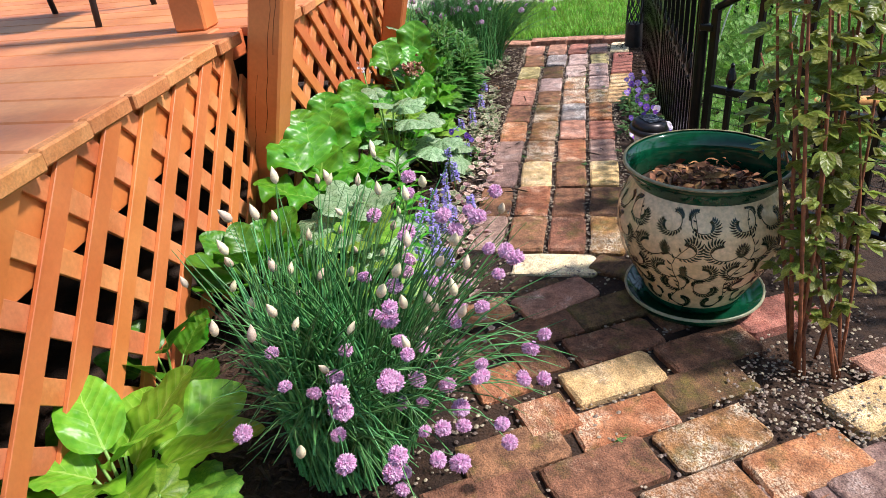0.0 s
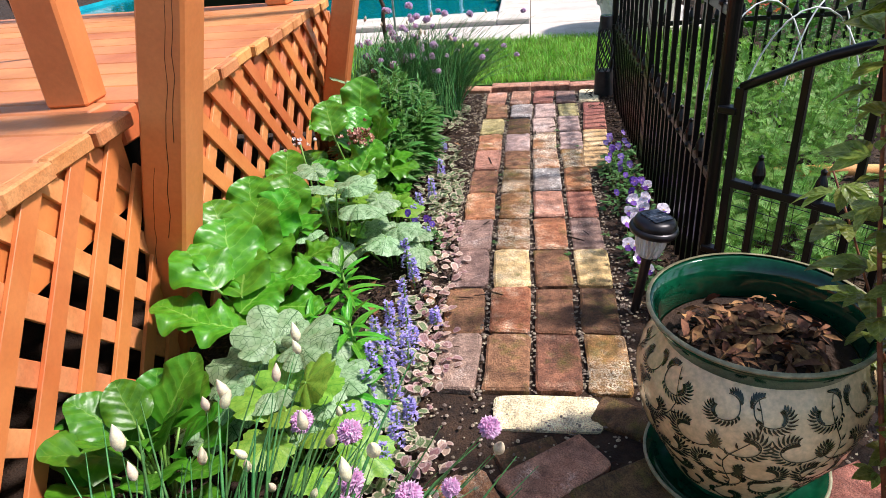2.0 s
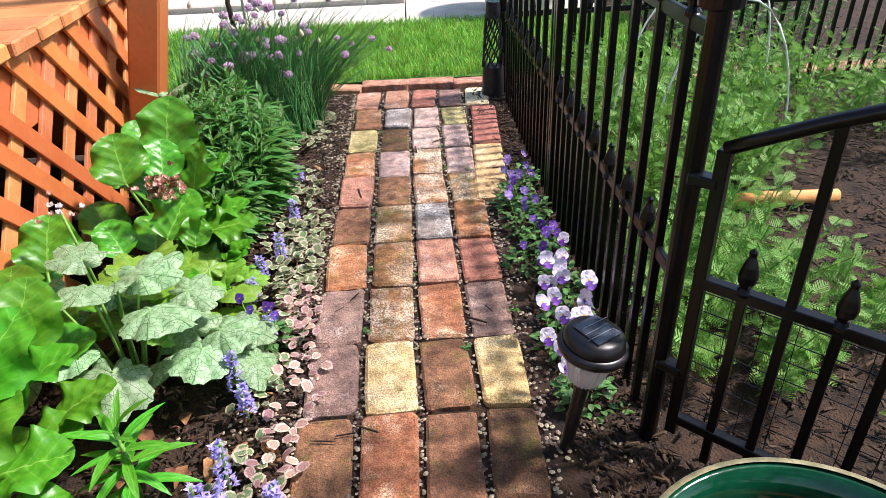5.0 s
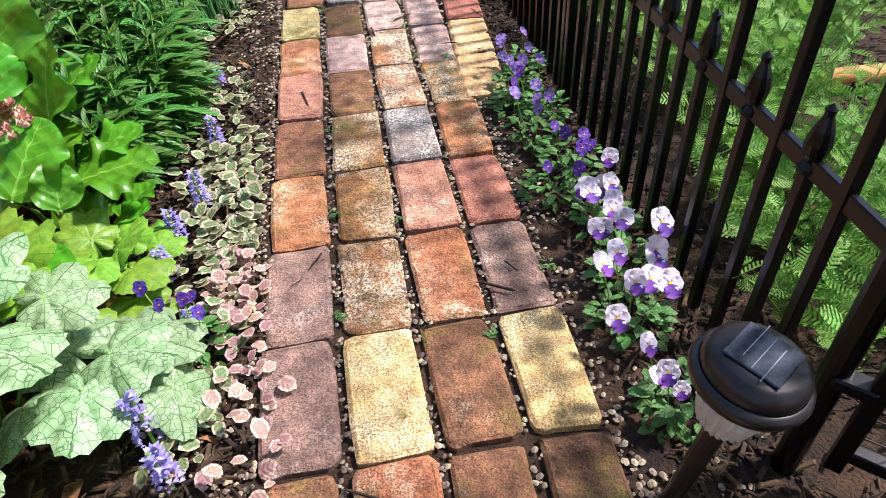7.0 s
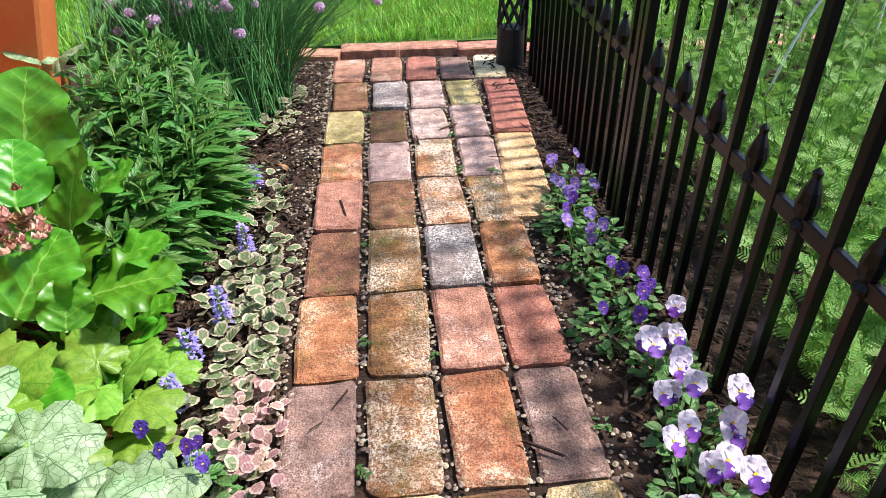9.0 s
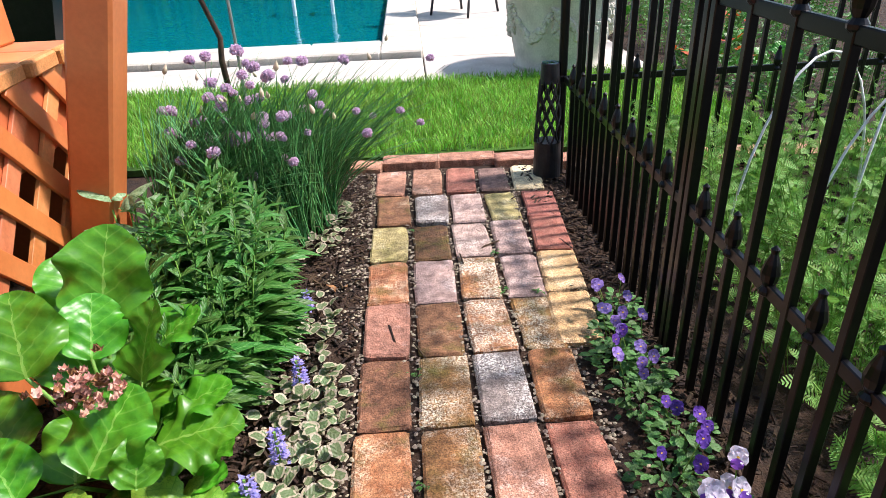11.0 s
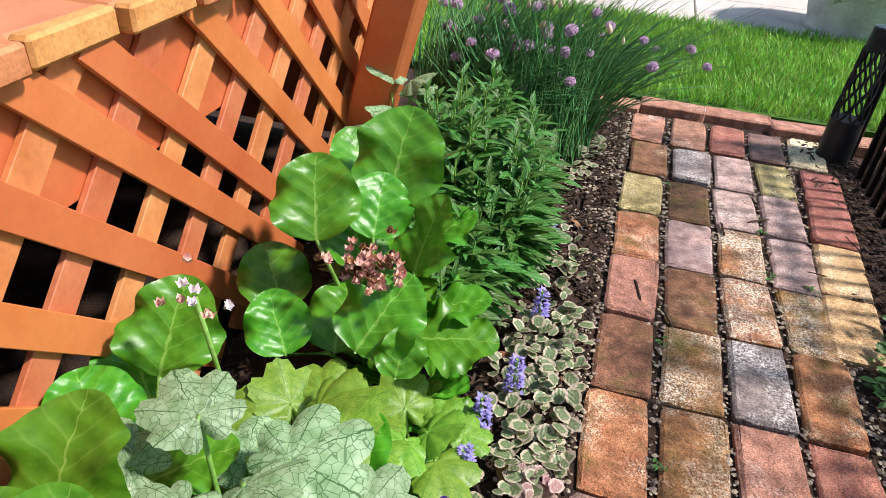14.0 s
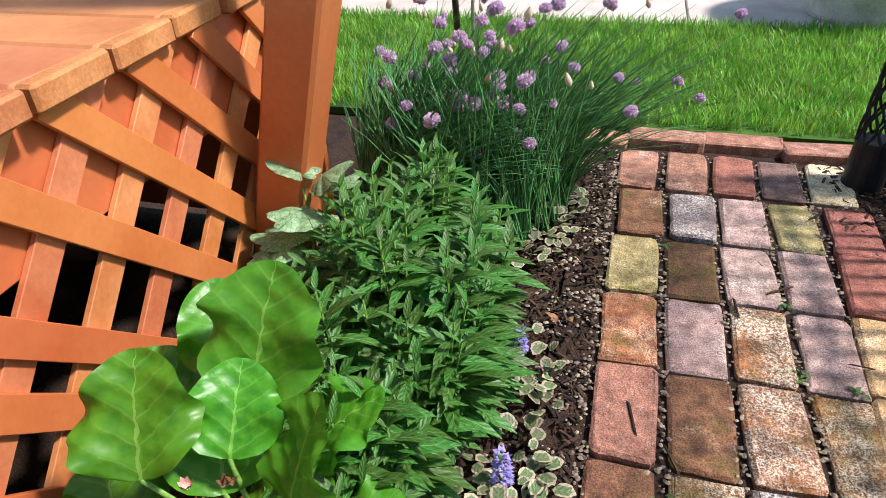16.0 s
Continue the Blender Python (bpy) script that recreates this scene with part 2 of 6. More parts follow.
pool = thing("swimming_pool", "turquoise in-ground swimming pool with pale stone coping", "pool", kind="structure")
x0, x1, y0, y1 = POOL
bm = bmesh.new()
v = [bm.verts.new(p) for p in ((x0, y0, 0), (x1, y0, 0), (x1, y1, 0), (x0, y1, 0), (x0, y0, -1.3), (x1, y0, -1.3), (x1, y1, -1.3), (x0, y1, -1.3))]
for f in ((0, 1, 5, 4), (1, 2, 6, 5), (2, 3, 7, 6), (3, 0, 4, 7), (4, 5, 6, 7)):
    bm.faces.new([v[i] for i in f])
part("basin", bm, POOLWALL, pool)
bm = bmesh.new()
bm.faces.new([bm.verts.new(p) for p in ((x0, y0, -0.06), (x1, y0, -0.06), (x1, y1, -0.06), (x0, y1, -0.06))])
part("water", bm, WATER, pool, "rippled turquoise water")
cw = 0.32
for i in range(12):
    a = x0 + (x1 - x0) * i / 12
    b = x0 + (x1 - x0) * (i + 1) / 12
    part("coping", box((b - a - 0.004, cw + 0.17, 0.1), ((a + b) / 2, y0 - (cw + 0.17) / 2 + 0.02, 0.005), 0.012), COPING, pool)
for i in range(10):
    a = y0 - 0.47 + (y1 - y0 + 0.47) * i / 10
    b = y0 - 0.47 + (y1 - y0 + 0.47) * (i + 1) / 10
    part("coping", box((cw, b - a - 0.004, 0.1), (x1 + cw / 2 - 0.0, (a + b) / 2, 0.005), 0.012), COPING, pool)
ladder = thing("pool_ladder", "white pool ladder rails standing in the water", "ladder", (-1.05, 10.0, 0))
WHITE = surface("white_tube", "c8d4d6", "eef4f4", 8, 100, 0.25, 0.05)
for dx in (-0.22, 0.22):
    part("rail", tube([(dx, 0.5, -0.9), (dx, 0.5, 0.0), (dx, 0.5, 0.25), (dx, 0.55, 0.3), (dx, 0.8, 0.3)], 0.022, 8), WHITE, ladder, smooth=True)

# ---- deck ----
DZ = 0.705
deck = thing("deck", "orange-stained cedar deck with lattice skirt", "deck", kind="structure")


def edge_near(y):
    return -0.830 - 0.105 * (y - 1.55)


def edge_far(y):
    return -0.893 - 0.04 * (y - 3.4)


def deck_section(y0, y1, edge, boards):
    """Boards run away from the path; their sawn ends make the edge."""
    w = (y1 - y0) / boards
    for i in range(boards):
        a = y0 + i * w
        e = edge(a + w / 2) + random.uniform(-0.012, 0.012)
        board = part("deck_board", box((3.2, w - 0.006, 0.036), (e - 1.6, a + w / 2, DZ - 0.018), 0.006), DECKTOP, deck)
        cap = box((0.03, w - 0.008, 0.04), (e + 0.012, a + w / 2, DZ - 0.018), 0.005, Matrix.Rotation(math.atan(0.08), 3, "Z"))
        part("board_end", cap, ENDGRAIN, board, "pale worn end grain")


deck_section(-0.6, 2.46, edge_near, 17)
deck_section(2.56, 4.42, edge_far, 11)
part("deck_board", box((3.0, 0.09, 0.036), (-2.51, 2.51, DZ - 0.018), 0.006), DECKTOP, deck)
part("beam", box((0.1, 0.1, 0.09), (-0.98, 2.51, DZ - 0.05), 0.006), STAIN, deck)


def lattice_skirt(y0, y1, edge, rising, falling, front, inset=0.0):
    """Two layers of diagonal strips; the upper part backed by a rim board.
    rising and falling: height minus, or plus, y of each strip's middle line in its layer."""
    x0, x1 = edge(y0) - inset, edge(y1) - inset
    ang = math.atan2(x0 - x1, y1 - y0)
    length = math.hypot(x1 - x0, y1 - y0)
    base = Matrix.Translation((x0, y0, 0)) @ Matrix.Rotation(ang, 4, "Z")     # local y runs along the skirt
    top, low = DZ - 0.036, 0.0
    strip, thick = 0.054, 0.011
    for sgn, lines in ((1, rising), (-1, falling)):
        layer = 0 if sgn == front else 1
        for c in lines:
            # the strip's ends, where its middle line meets the foot and the head of the skirt
            ya, yb = sorted(((low - c) * sgn - y0, (top - c) * sgn - y0))
            ya, yb = max(ya, 0.0), min(yb, length)
            if yb - ya < 0.03:
                continue
            za, zb = c + sgn * (ya + y0), c + sgn * (yb + y0)
            d = math.hypot(yb - ya, zb - za)
            b = box((thick, d + 0.02, strip), (-0.004 - layer * thick * 1.05, 0, 0), 0.0012)
            rot = Matrix.Rotation(math.atan2(zb - za, yb - ya), 4, "X")
            bmesh.ops.transform(b, matrix=base @ Matrix.Translation((0.012, (ya + yb) / 2, (za + zb) / 2)) @ rot, verts=b.verts)
            part("lattice_strip", b, STAIN if layer == 0 else STAINWORN, deck)
    rim = box((0.038, length, 0.2), (-0.030, length / 2, DZ - 0.138), 0.003)
    bmesh.ops.transform(rim, matrix=base, verts=rim.verts)
    part("rim_board", rim, STAIN, deck)


STEP = 0.186
lattice_skirt(0.4, 2.46, edge_near, [-1.186 + STEP * i for i in range(-8, 9)], [2.018 + STEP * i for i in range(-10, 10)], 1)
lattice_skirt(2.55, 4.42, edge_far, [-2.68 + STEP * i for i in range(-10, 6)], [2.59, 2.775, 2.96, 3.15, 3.33, 3.52, 3.71, 3.848, 4.085, 4.285, 4.475, 4.66, 4.85, 5.03], -1)
# added boards that stop daylight entering under the deck at both ends
part("end_panel", box((0.85, 0.02, DZ - 0.06), (-1.34, 4.43, DZ / 2 - 0.03), 0.003), STAIN, deck)
part("end_panel", box((0.85, 0.02, DZ - 0.06), (-1.34, 0.3, DZ / 2 - 0.03), 0.003), STAIN, deck)
# near-black upright sheet whose colour stands for the shade under the deck
part("underside", box((0.03, 5.2, DZ), (-1.75, 1.85, DZ / 2 - 0.05)), CRACKSHADE, deck)
part("joist", box((0.8, 0.04, 0.2), (-1.35, 4.40, DZ - 0.14), 0.003), STAIN, deck)


def wood_post(name, label, x, y, w, z0, z1, turn=0.0, group="", lean=0.0, cracked=False):
    t = thing(name, label, "post", (x, y, z0), group)
    t.rotation_euler = (0, lean, turn)
    b = box((w, w, z1 - z0), (0, 0, (z1 - z0) / 2), 0.008)
    timber = part("timber", b, STAIN, t)
    if cracked:
        rnd = random.Random(8)
        for cx, low, high, r in ((0.016, 0.42, 1.05, 0.0012), (-0.022, 0.3, 0.62, 0.001), (0.034, 0.7, 1.2, 0.001)):
            line = [(cx + rnd.uniform(-0.004, 0.004), -w / 2, low + (high - low) * q / 9) for q in range(10)]
            part("crack", tube(line, r, 4, None, 0.5), CRACKSHADE, timber, "drying crack in the timber")
    return t


wood_post("pergola_post", "leaning square orange-stained cedar post beside the deck", -0.968, 2.45, 0.118, -0.03, 2.3, 0.0, "pergola posts", 0.262, True)
wood_post("pergola_post", "leaning square orange-stained cedar post beside the deck", -0.925, 4.085, 0.108, -0.03, 2.3, 0.0, "pergola posts", 0.255)
wood_post("railing_post", "short cedar railing post on the deck", -1.10, 2.56, 0.115, DZ, 1.75, 0.1, "railing posts")
wood_post("railing_post", "short cedar railing post on the deck", -1.14, 4.345, 0.115, DZ, 1.75, 0.0, "railing posts")
rail = thing("railing", "wide orange cedar railing board between deck posts", "railing", kind="structure")
part("board", box((2.6, 0.04, 0.2), (-2.50, 4.345, 0.92), 0.006), STAIN, rail)
part("board", box((2.6, 0.04, 0.14), (-2.50, 4.345, 1.55), 0.006), STAIN, rail)

# ---- iron fence ----
FX, FY0, FY1 = 0.61, 2.70, 4.93


def picket(height, w, spear):
    b = box((w, w, height), (0, 0, height / 2), 0.0015)
    if spear:
        lathe([(0.008, height - 0.014), (0.0145, height - 0.008), (0.0145, height - 0.002), (0.009, height + 0.006), (0.0145, height + 0.018), (0.0165, height + 0.032), (0.0125, height + 0.05), (0.006, height + 0.068), (0.0075, height + 0.077), (0.0005, height + 0.084)], 12, b)
    return b


def fence_panel(name, a, b, label, tall=0.93, pitch=0.14, mid=0.395, top=0.83):
    """Rails, tall spear pickets and between them low ones that end above the middle rail."""
    a, b = Vector(a), Vector(b)
    length = (b - a).length
    f = thing(name, label, "fence", (a.x, a.y, 0))
    f.rotation_euler = (0, 0, math.atan2((b - a).y, (b - a).x))
    for z in (mid, top):
        part("rail", box((length + 0.05, 0.012, 0.026), (length / 2 - 0.025, 0, z), 0.002), IRON, f)
    n = int(length / pitch)
    tallm = lowm = None
    for i in range(n):
        for kind in (0, 1):
            x = (i + 0.25 + 0.5 * kind) * pitch
            if kind == 0:
                if tallm is None:
                    ob = part("tall_picket", picket(tall - 0.085, 0.0165, True), IRON, f)
                    tallm = ob.data
                else:
                    ob = new("tall_picket", tallm)
                    ob.parent = f
            else:
                if lowm is None:
                    ob = part("low_picket", picket(mid - 0.0, 0.0165, True), IRON, f)
                    lowm = ob.data
                else:
                    ob = new("low_picket", lowm)
                    ob.parent = f
            ob.location = (x, 0, 0.0)
    return f


fence_panel("iron_fence", (FX, FY0), (FX, 3.70), "black wrought-iron garden fence with spear pickets along the path")
fence_panel("iron_fence", (FX, 3.757), (FX, FY1), "black wrought-iron garden fence with spear pickets along the path", pitch=0.135)
for y in (3.712, 3.742):
    stile = thing("fence_stile", "black square iron stile where two fence panels meet", "post", (FX, y, -0.03), "fence stiles")
    part("bar", box((0.022, 0.022, 1.0), (0, 0, 0.5), 0.002), IRON, stile)
fence_panel("iron_fence", (FX + 0.03, FY1), (FX + 2.4, FY1 + 0.05), "black wrought-iron garden fence at the back of the bed")


def ball_post(x, y, h):
    t = thing("fence_post", "black iron corner post with ball finial", "post", (x, y, -0.03), "fence posts")
    part("shaft", lathe([(0.0, 0), (0.018, 0), (0.018, h - 0.12), (0.0, h - 0.12)], 14), IRON, t, smooth=False)
    part("collar", lathe([(0.024, h - 0.15), (0.034, h - 0.145), (0.034, h - 0.125), (0.02, h - 0.115), (0.018, h - 0.1)], 16), IRON, t)
    b = bmesh.new()
    bmesh.ops.create_uvsphere(b, u_segments=20, v_segments=14, radius=0.04, matrix=Matrix.Translation((0, 0, h - 0.06)))
    part("ball", b, IRON, t, "glossy black ball finial", smooth=True)
    return t


ball_post(FX, FY0 - 0.06, 1.045)
ball_post(FX, FY1 + 0.05, 1.03)


def iron_gate(x, y, turn, width):
    """A narrow gate: two stiles, an arched top rail, a middle rail and pickets."""
    g = thing("iron_gate", "black wrought-iron gate with arched top beside the post", "gate", (x, y, 0))
    g.rotation_euler = (0, 0, turn)
    for sx in (0.0, width):
        part("stile", box((0.022, 0.022, 0.62), (sx, 0, 0.35), 0.002), IRON, g)
    arch = [(width * i / 14, 0, 0.66 + 0.16 * math.sin(math.pi * i / 14)) for i in range(15)]
    part("arch", tube(arch, 0.012, 8), IRON, g, smooth=True)
    for z in (0.08, 0.41):
        part("rail", box((width, 0.022, 0.022), (width / 2, 0, z), 0.002), IRON, g)
    n = int(width / 0.0735)
    for i in range(1, n):
        px = i * width / n
        if i % 2:
            ob = part("low_picket", picket(0.42, 0.0165, True), IRON, g)
        else:
            ob = part("tall_picket", box((0.0165, 0.0165, 0.6 + 0.16 * math.sin(math.pi * i / n)), (0, 0, (0.72 + 0.16 * math.sin(math.pi * i / n)) / 2), 0.0015), IRON, g)
        ob.location = (px, 0, 0.0)
    w = bmesh.new()
    for i in range(8):
        tube([(0, 0.014, 0.1 + 0.04 * i), (width, 0.014, 0.1 + 0.04 * i)], 0.0012, 4, w)
    for i in range(16):
        tube([(width * i / 16, 0.014, 0.06), (width * i / 16, 0.014, 0.41)], 0.0010, 4, w)
    part("wire_mesh", w, IRON, g, "thin rabbit wire mesh")
    # hinge straps to the post
    for z in (0.2, 0.6):
        part("hinge", box((0.05, 0.03, 0.02), (-0.025, 0, z), 0.003), IRON, g)


iron_gate(FX + 0.03, FY0 - 0.1, math.atan2(-0.105, 0.11), 0.90)

# ---- pot, lamps, furniture ----
def glazed_pot(x, y):
    t = thing("glazed_pot", "cream glazed garden pot with dark fern scrolls and green rim", "pot", (x, y, 0.022))
    prof = [(0.118, 0.0), (0.135, 0.03), (0.165, 0.09), (0.196, 0.15), (0.211, 0.21), (0.213, 0.25), (0.205, 0.29), (0.187, 0.325), (0.176, 0.342)]
    part("body", lathe([(0.0, 0.0)] + prof, 64), CREAM, t, smooth=True)
    rim = part("rim", lathe([(0.176, 0.342), (0.183, 0.356), (0.196, 0.374), (0.202, 0.386), (0.199, 0.392), (0.191, 0.388), (0.181, 0.366), (0.174, 0.34), (0.18, 0.30)], 64), GREENGLAZE, t, "glossy bottle-green rim", smooth=True)
    part("lip", lathe([(0.197, 0.389), (0.2045, 0.389), (0.2045, 0.394), (0.197, 0.3945)], 64), surface("lip_worn", "6d6a4e", "a39a78", 40, 200, 0.3, 0.1), rim, "worn pale lip", smooth=True)
    part("foot", lathe([(0.124, 0.0), (0.131, 0.012), (0.129, 0.024)], 48), GREENGLAZE, t, smooth=True)

    def at(u, h):
        """A point on the wall: u round, h up."""
        for (r0, z0), (r1, z1) in zip(prof, prof[1:]):
            if z0 <= h <= z1:
                f = (h - z0) / (z1 - z0)
                r = r0 + (r1 - r0) * f + 0.0012
                return Vector((r * math.cos(u), r * math.sin(u), h))
        return Vector((0.12 * math.cos(u), 0.12 * math.sin(u), h))
    b = bmesh.new()

    def stroke(points, w0, w1):
        """A flat painted stroke on the wall through (u, h) points."""
        ps = [at(u, h) for u, h in points]
        prev = None
        n = len(ps)
        for i, p in enumerate(ps):
            d = (ps[min(i + 1, n - 1)] - ps[max(i - 1, 0)]).normalized()
            out = Vector((p.x, p.y, 0)).normalized()
            s = d.cross(out).normalized()
            f = i / (n - 1)
            w = (w0 + (w1 - w0) * f) * (0.25 + 0.75 * math.sin(math.pi * min(1, max(0.06, f * 0.94 + 0.06)))) if w0 > 0.0022 else w0 + (w1 - w0) * f
            cur = (b.verts.new(p + s * w), b.verts.new(p - s * w))
            if prev:
                b.faces.new((prev[0], prev[1], cur[1], cur[0]))
            prev = cur
    rnd = random.Random(4)
    R0 = 0.2

    def lim(h):
        return min(0.336, max(0.012, h))

    def comb(spine, size, side, first):
        """A painted stem with a comb of comma-shaped leaflets along one side."""
        stroke([(s / R0, lim(h)) for s, h in spine], 0.0011, 0.0008)
        n = len(spine) - 1
        for i in range(first, n):
            s, h = spine[i]
            ds, dh = spine[i + 1][0] - spine[i - 1][0], spine[i + 1][1] - spine[i - 1][1]
            ln = math.hypot(ds, dh) or 1
            ds, dh = ds / ln, dh / ln
            ns, nh = dh * side, -ds * side
            k = size * (0.25 + 0.75 * math.sin(math.pi * (i - first + 1) / (n - first + 1.5)))
            pts = [((s + ns * k * f + ds * k * (0.75 * f * f)) / R0, lim(h + nh * k * f + dh * k * (0.75 * f * f))) for f in (0.12, 0.4, 0.7, 1.0)]
            stroke(pts, 0.0026, 0.002)

    def scroll(s0, h0, size, flip, turn):
        """A curl that winds inwards, with leaflets outside it and a short sprig springing from its foot."""
        spine = []
        for i in range(19):
            f = i / 18
            a = turn + flip * f * 4.0
            r = size * (1.08 - 0.6 * f)
            spine.append((s0 + math.cos(a) * r, h0 + math.sin(a) * r * 0.85))
        comb(spine, size * 0.5, flip, 3)
        comb(spine[8:], size * 0.3, -flip, 2)
        s, h = spine[0]
        b0 = turn - flip * 1.2
        sprig = [(s + math.cos(b0 - flip * 0.9 * f) * f * size * 0.95, h + math.sin(b0 - flip * 0.9 * f) * f * size * 0.85) for f in [q / 9 for q in range(10)]]
        comb(sprig, size * 0.4, -flip, 1)
    for row, (h0, n, size) in enumerate(((0.300, 15, 0.031), (0.240, 15, 0.035), (0.178, 15, 0.035), (0.118, 14, 0.031), (0.062, 13, 0.027))):
        for k in range(n):
            up = 1 if (k + row) % 2 else -1
            s0 = 2 * math.pi * R0 * (k + 0.5 * (row % 2)) / n
            scroll(s0, h0 + rnd.uniform(-0.008, 0.008), size * rnd.uniform(0.9, 1.1), up, rnd.uniform(2.7, 3.9) if up > 0 else rnd.uniform(-0.7, 0.5))
    for k in range(9):
        # long vines that wander up the wall between the curls
        u0, ph = 2 * math.pi * k / 9, rnd.uniform(0, 6.28)
        comb([(R0 * (u0 + 0.02 * q) + 0.016 * math.sin(q * 0.75 + ph), 0.03 + 0.3 * q / 15) for q in range(16)], 0.013, 1 if k % 2 else -1, 1)
    part("painted_pattern", b, PAINTEDLEAF, t, "dark green-black painted fern scrolls")
    part("compost", lathe([(0.0, 0.318), (0.07, 0.322), (0.13, 0.312), (0.178, 0.30)], 32), SOIL, t, smooth=True)
    return t


POT_AT = (0.545, 2.0)
glazed_pot(*POT_AT)
sau = thing("pot_saucer", "dark green glazed saucer under the pot", "saucer", (*POT_AT, 0.004))
part("dish", lathe([(0.0, 0.004), (0.135, 0.004), (0.16, 0.012), (0.176, 0.034), (0.182, 0.036), (0.184, 0.032), (0.168, 0.006), (0.15, 0.0), (0.0, 0.0)], 56), GREENGLAZE, sau, smooth=True)
part("lip", lathe([(0.1785, 0.0358), (0.181, 0.0385), (0.1845, 0.0365), (0.1848, 0.031)], 56), surface("saucer_lip_worn", "6d7a5e", "a8a284", 40, 200, 0.3, 0.1), sau, "worn pale lip", smooth=True)
DRY = surface("dry_leaf", "4a2c1c", "a8764e", 40, 200, 0.85, 0.4, 0.002, hue=0.02, val=0.45, island=True)


def solar_lamp(x, y):
    t = thing("solar_lamp", "dark brown plastic solar path lamp on a stake", "lamp", (x - 0.015, y - 0.02, -0.02))
    t.rotation_euler = (0.03, 0.12, 0)
    t.scale = (1.08, 1.08, 1.17)
    part("stake", lathe([(0.0, 0), (0.012, 0), (0.0135, 0.175), (0.022, 0.172), (0.022, 0.18), (0.0, 0.18)], 14), PLASTIC, t)
    m, nt, p = shader("lamp_glass")
    p.inputs["Transmission Weight"].default_value = 0.45
    p.inputs["Roughness"].default_value = 0.12
    p.inputs["Base Color"].default_value = (0.9, 0.92, 0.9, 1)
    b = bmesh.new()
    seg = 48
    rings = []
    for r, z in ((0.028, 0.18), (0.036, 0.205), (0.045, 0.25)):
        rings.append([b.verts.new(((r + (0.0016 if i % 2 else -0.0016)) * math.cos(2 * math.pi * i / seg), (r + (0.0016 if i % 2 else -0.0016)) * math.sin(2 * math.pi * i / seg), z)) for i in range(seg)])
    for lo, hi in zip(rings, rings[1:]):
        for i in range(seg):
            b.faces.new((lo[i], lo[(i + 1) % seg], hi[(i + 1) % seg], hi[i]))
    part("lens", b, m, t, "ribbed clear plastic lens")
    part("cap_ring", lathe([(0.03, 0.246), (0.060, 0.244), (0.063, 0.252), (0.061, 0.259), (0.055, 0.2605)], 40), PLASTIC, t, smooth=True)
    part("cap", lathe([(0.054, 0.258), (0.0545, 0.267), (0.051, 0.276), (0.042, 0.282), (0.0, 0.285)], 40), PLASTIC, t, smooth=True)
    panel = box((0.06, 0.06, 0.003), (0, 0, 0.2848), 0.001, Matrix.Rotation(0.6, 3, "Z"))
    cell = part("solar_panel", panel, surface("solar_cell", "2c2f36", "50555e", 60, 300, 0.12, 0.02), t, "small square solar cell")
    g = bmesh.new()
    for k in (-1, 0, 1):
        box((0.058, 0.0012, 0.0006), (0, 0.016 * k, 0.2866), 0, Matrix.Rotation(0.6, 3, "Z"), g)
    part("cell_grid", g, surface("cell_line", "7d8088", "9a9da6", 60, 300, 0.3, 0.02), cell)
    return t


solar_lamp(0.44, 2.635)


def cone_lantern(x, y):
    """A tapered sheet-metal garden lantern with wavy cut-outs."""
    t = thing("garden_lantern", "dark grey tapered metal lantern with cut-outs", "lantern", (x, y, -0.01))
    met = surface("grey_metal", "1b1c1f", "2e2f33", 20, 200, 0.45, 0.1, metal=0.3)
    part("base", lathe([(0.0, 0), (0.057, 0), (0.0535, 0.15), (0.0, 0.15)], 28), met, t)
    for k in range(8):
        for s in (1, -1):
            pts = []
            for i in range(15):
                f = i / 14
                a = 2 * math.pi * k / 8 + s * 0.33 * math.sin(f * 2 * math.pi * 1.5)
                r = 0.0535 - 0.016 * f
                pts.append((r * math.cos(a), r * math.sin(a), 0.148 + 0.25 * f))
            part("fretwork_bar", tube(pts, 0.0042, 5), met, t)
    part("top_band", lathe([(0.039, 0.385), (0.035, 0.46), (0.029, 0.461), (0.03, 0.45), (0.036, 0.385)], 28), met, t)
    part("solar_panel", lathe([(0.0, 0.463), (0.033, 0.463), (0.034, 0.456)], 28), surface("blue_cell", "27313d", "46576a", 40, 200, 0.15, 0.02), t, "bluish solar cell top")


cone_lantern(0.56, 4.975)


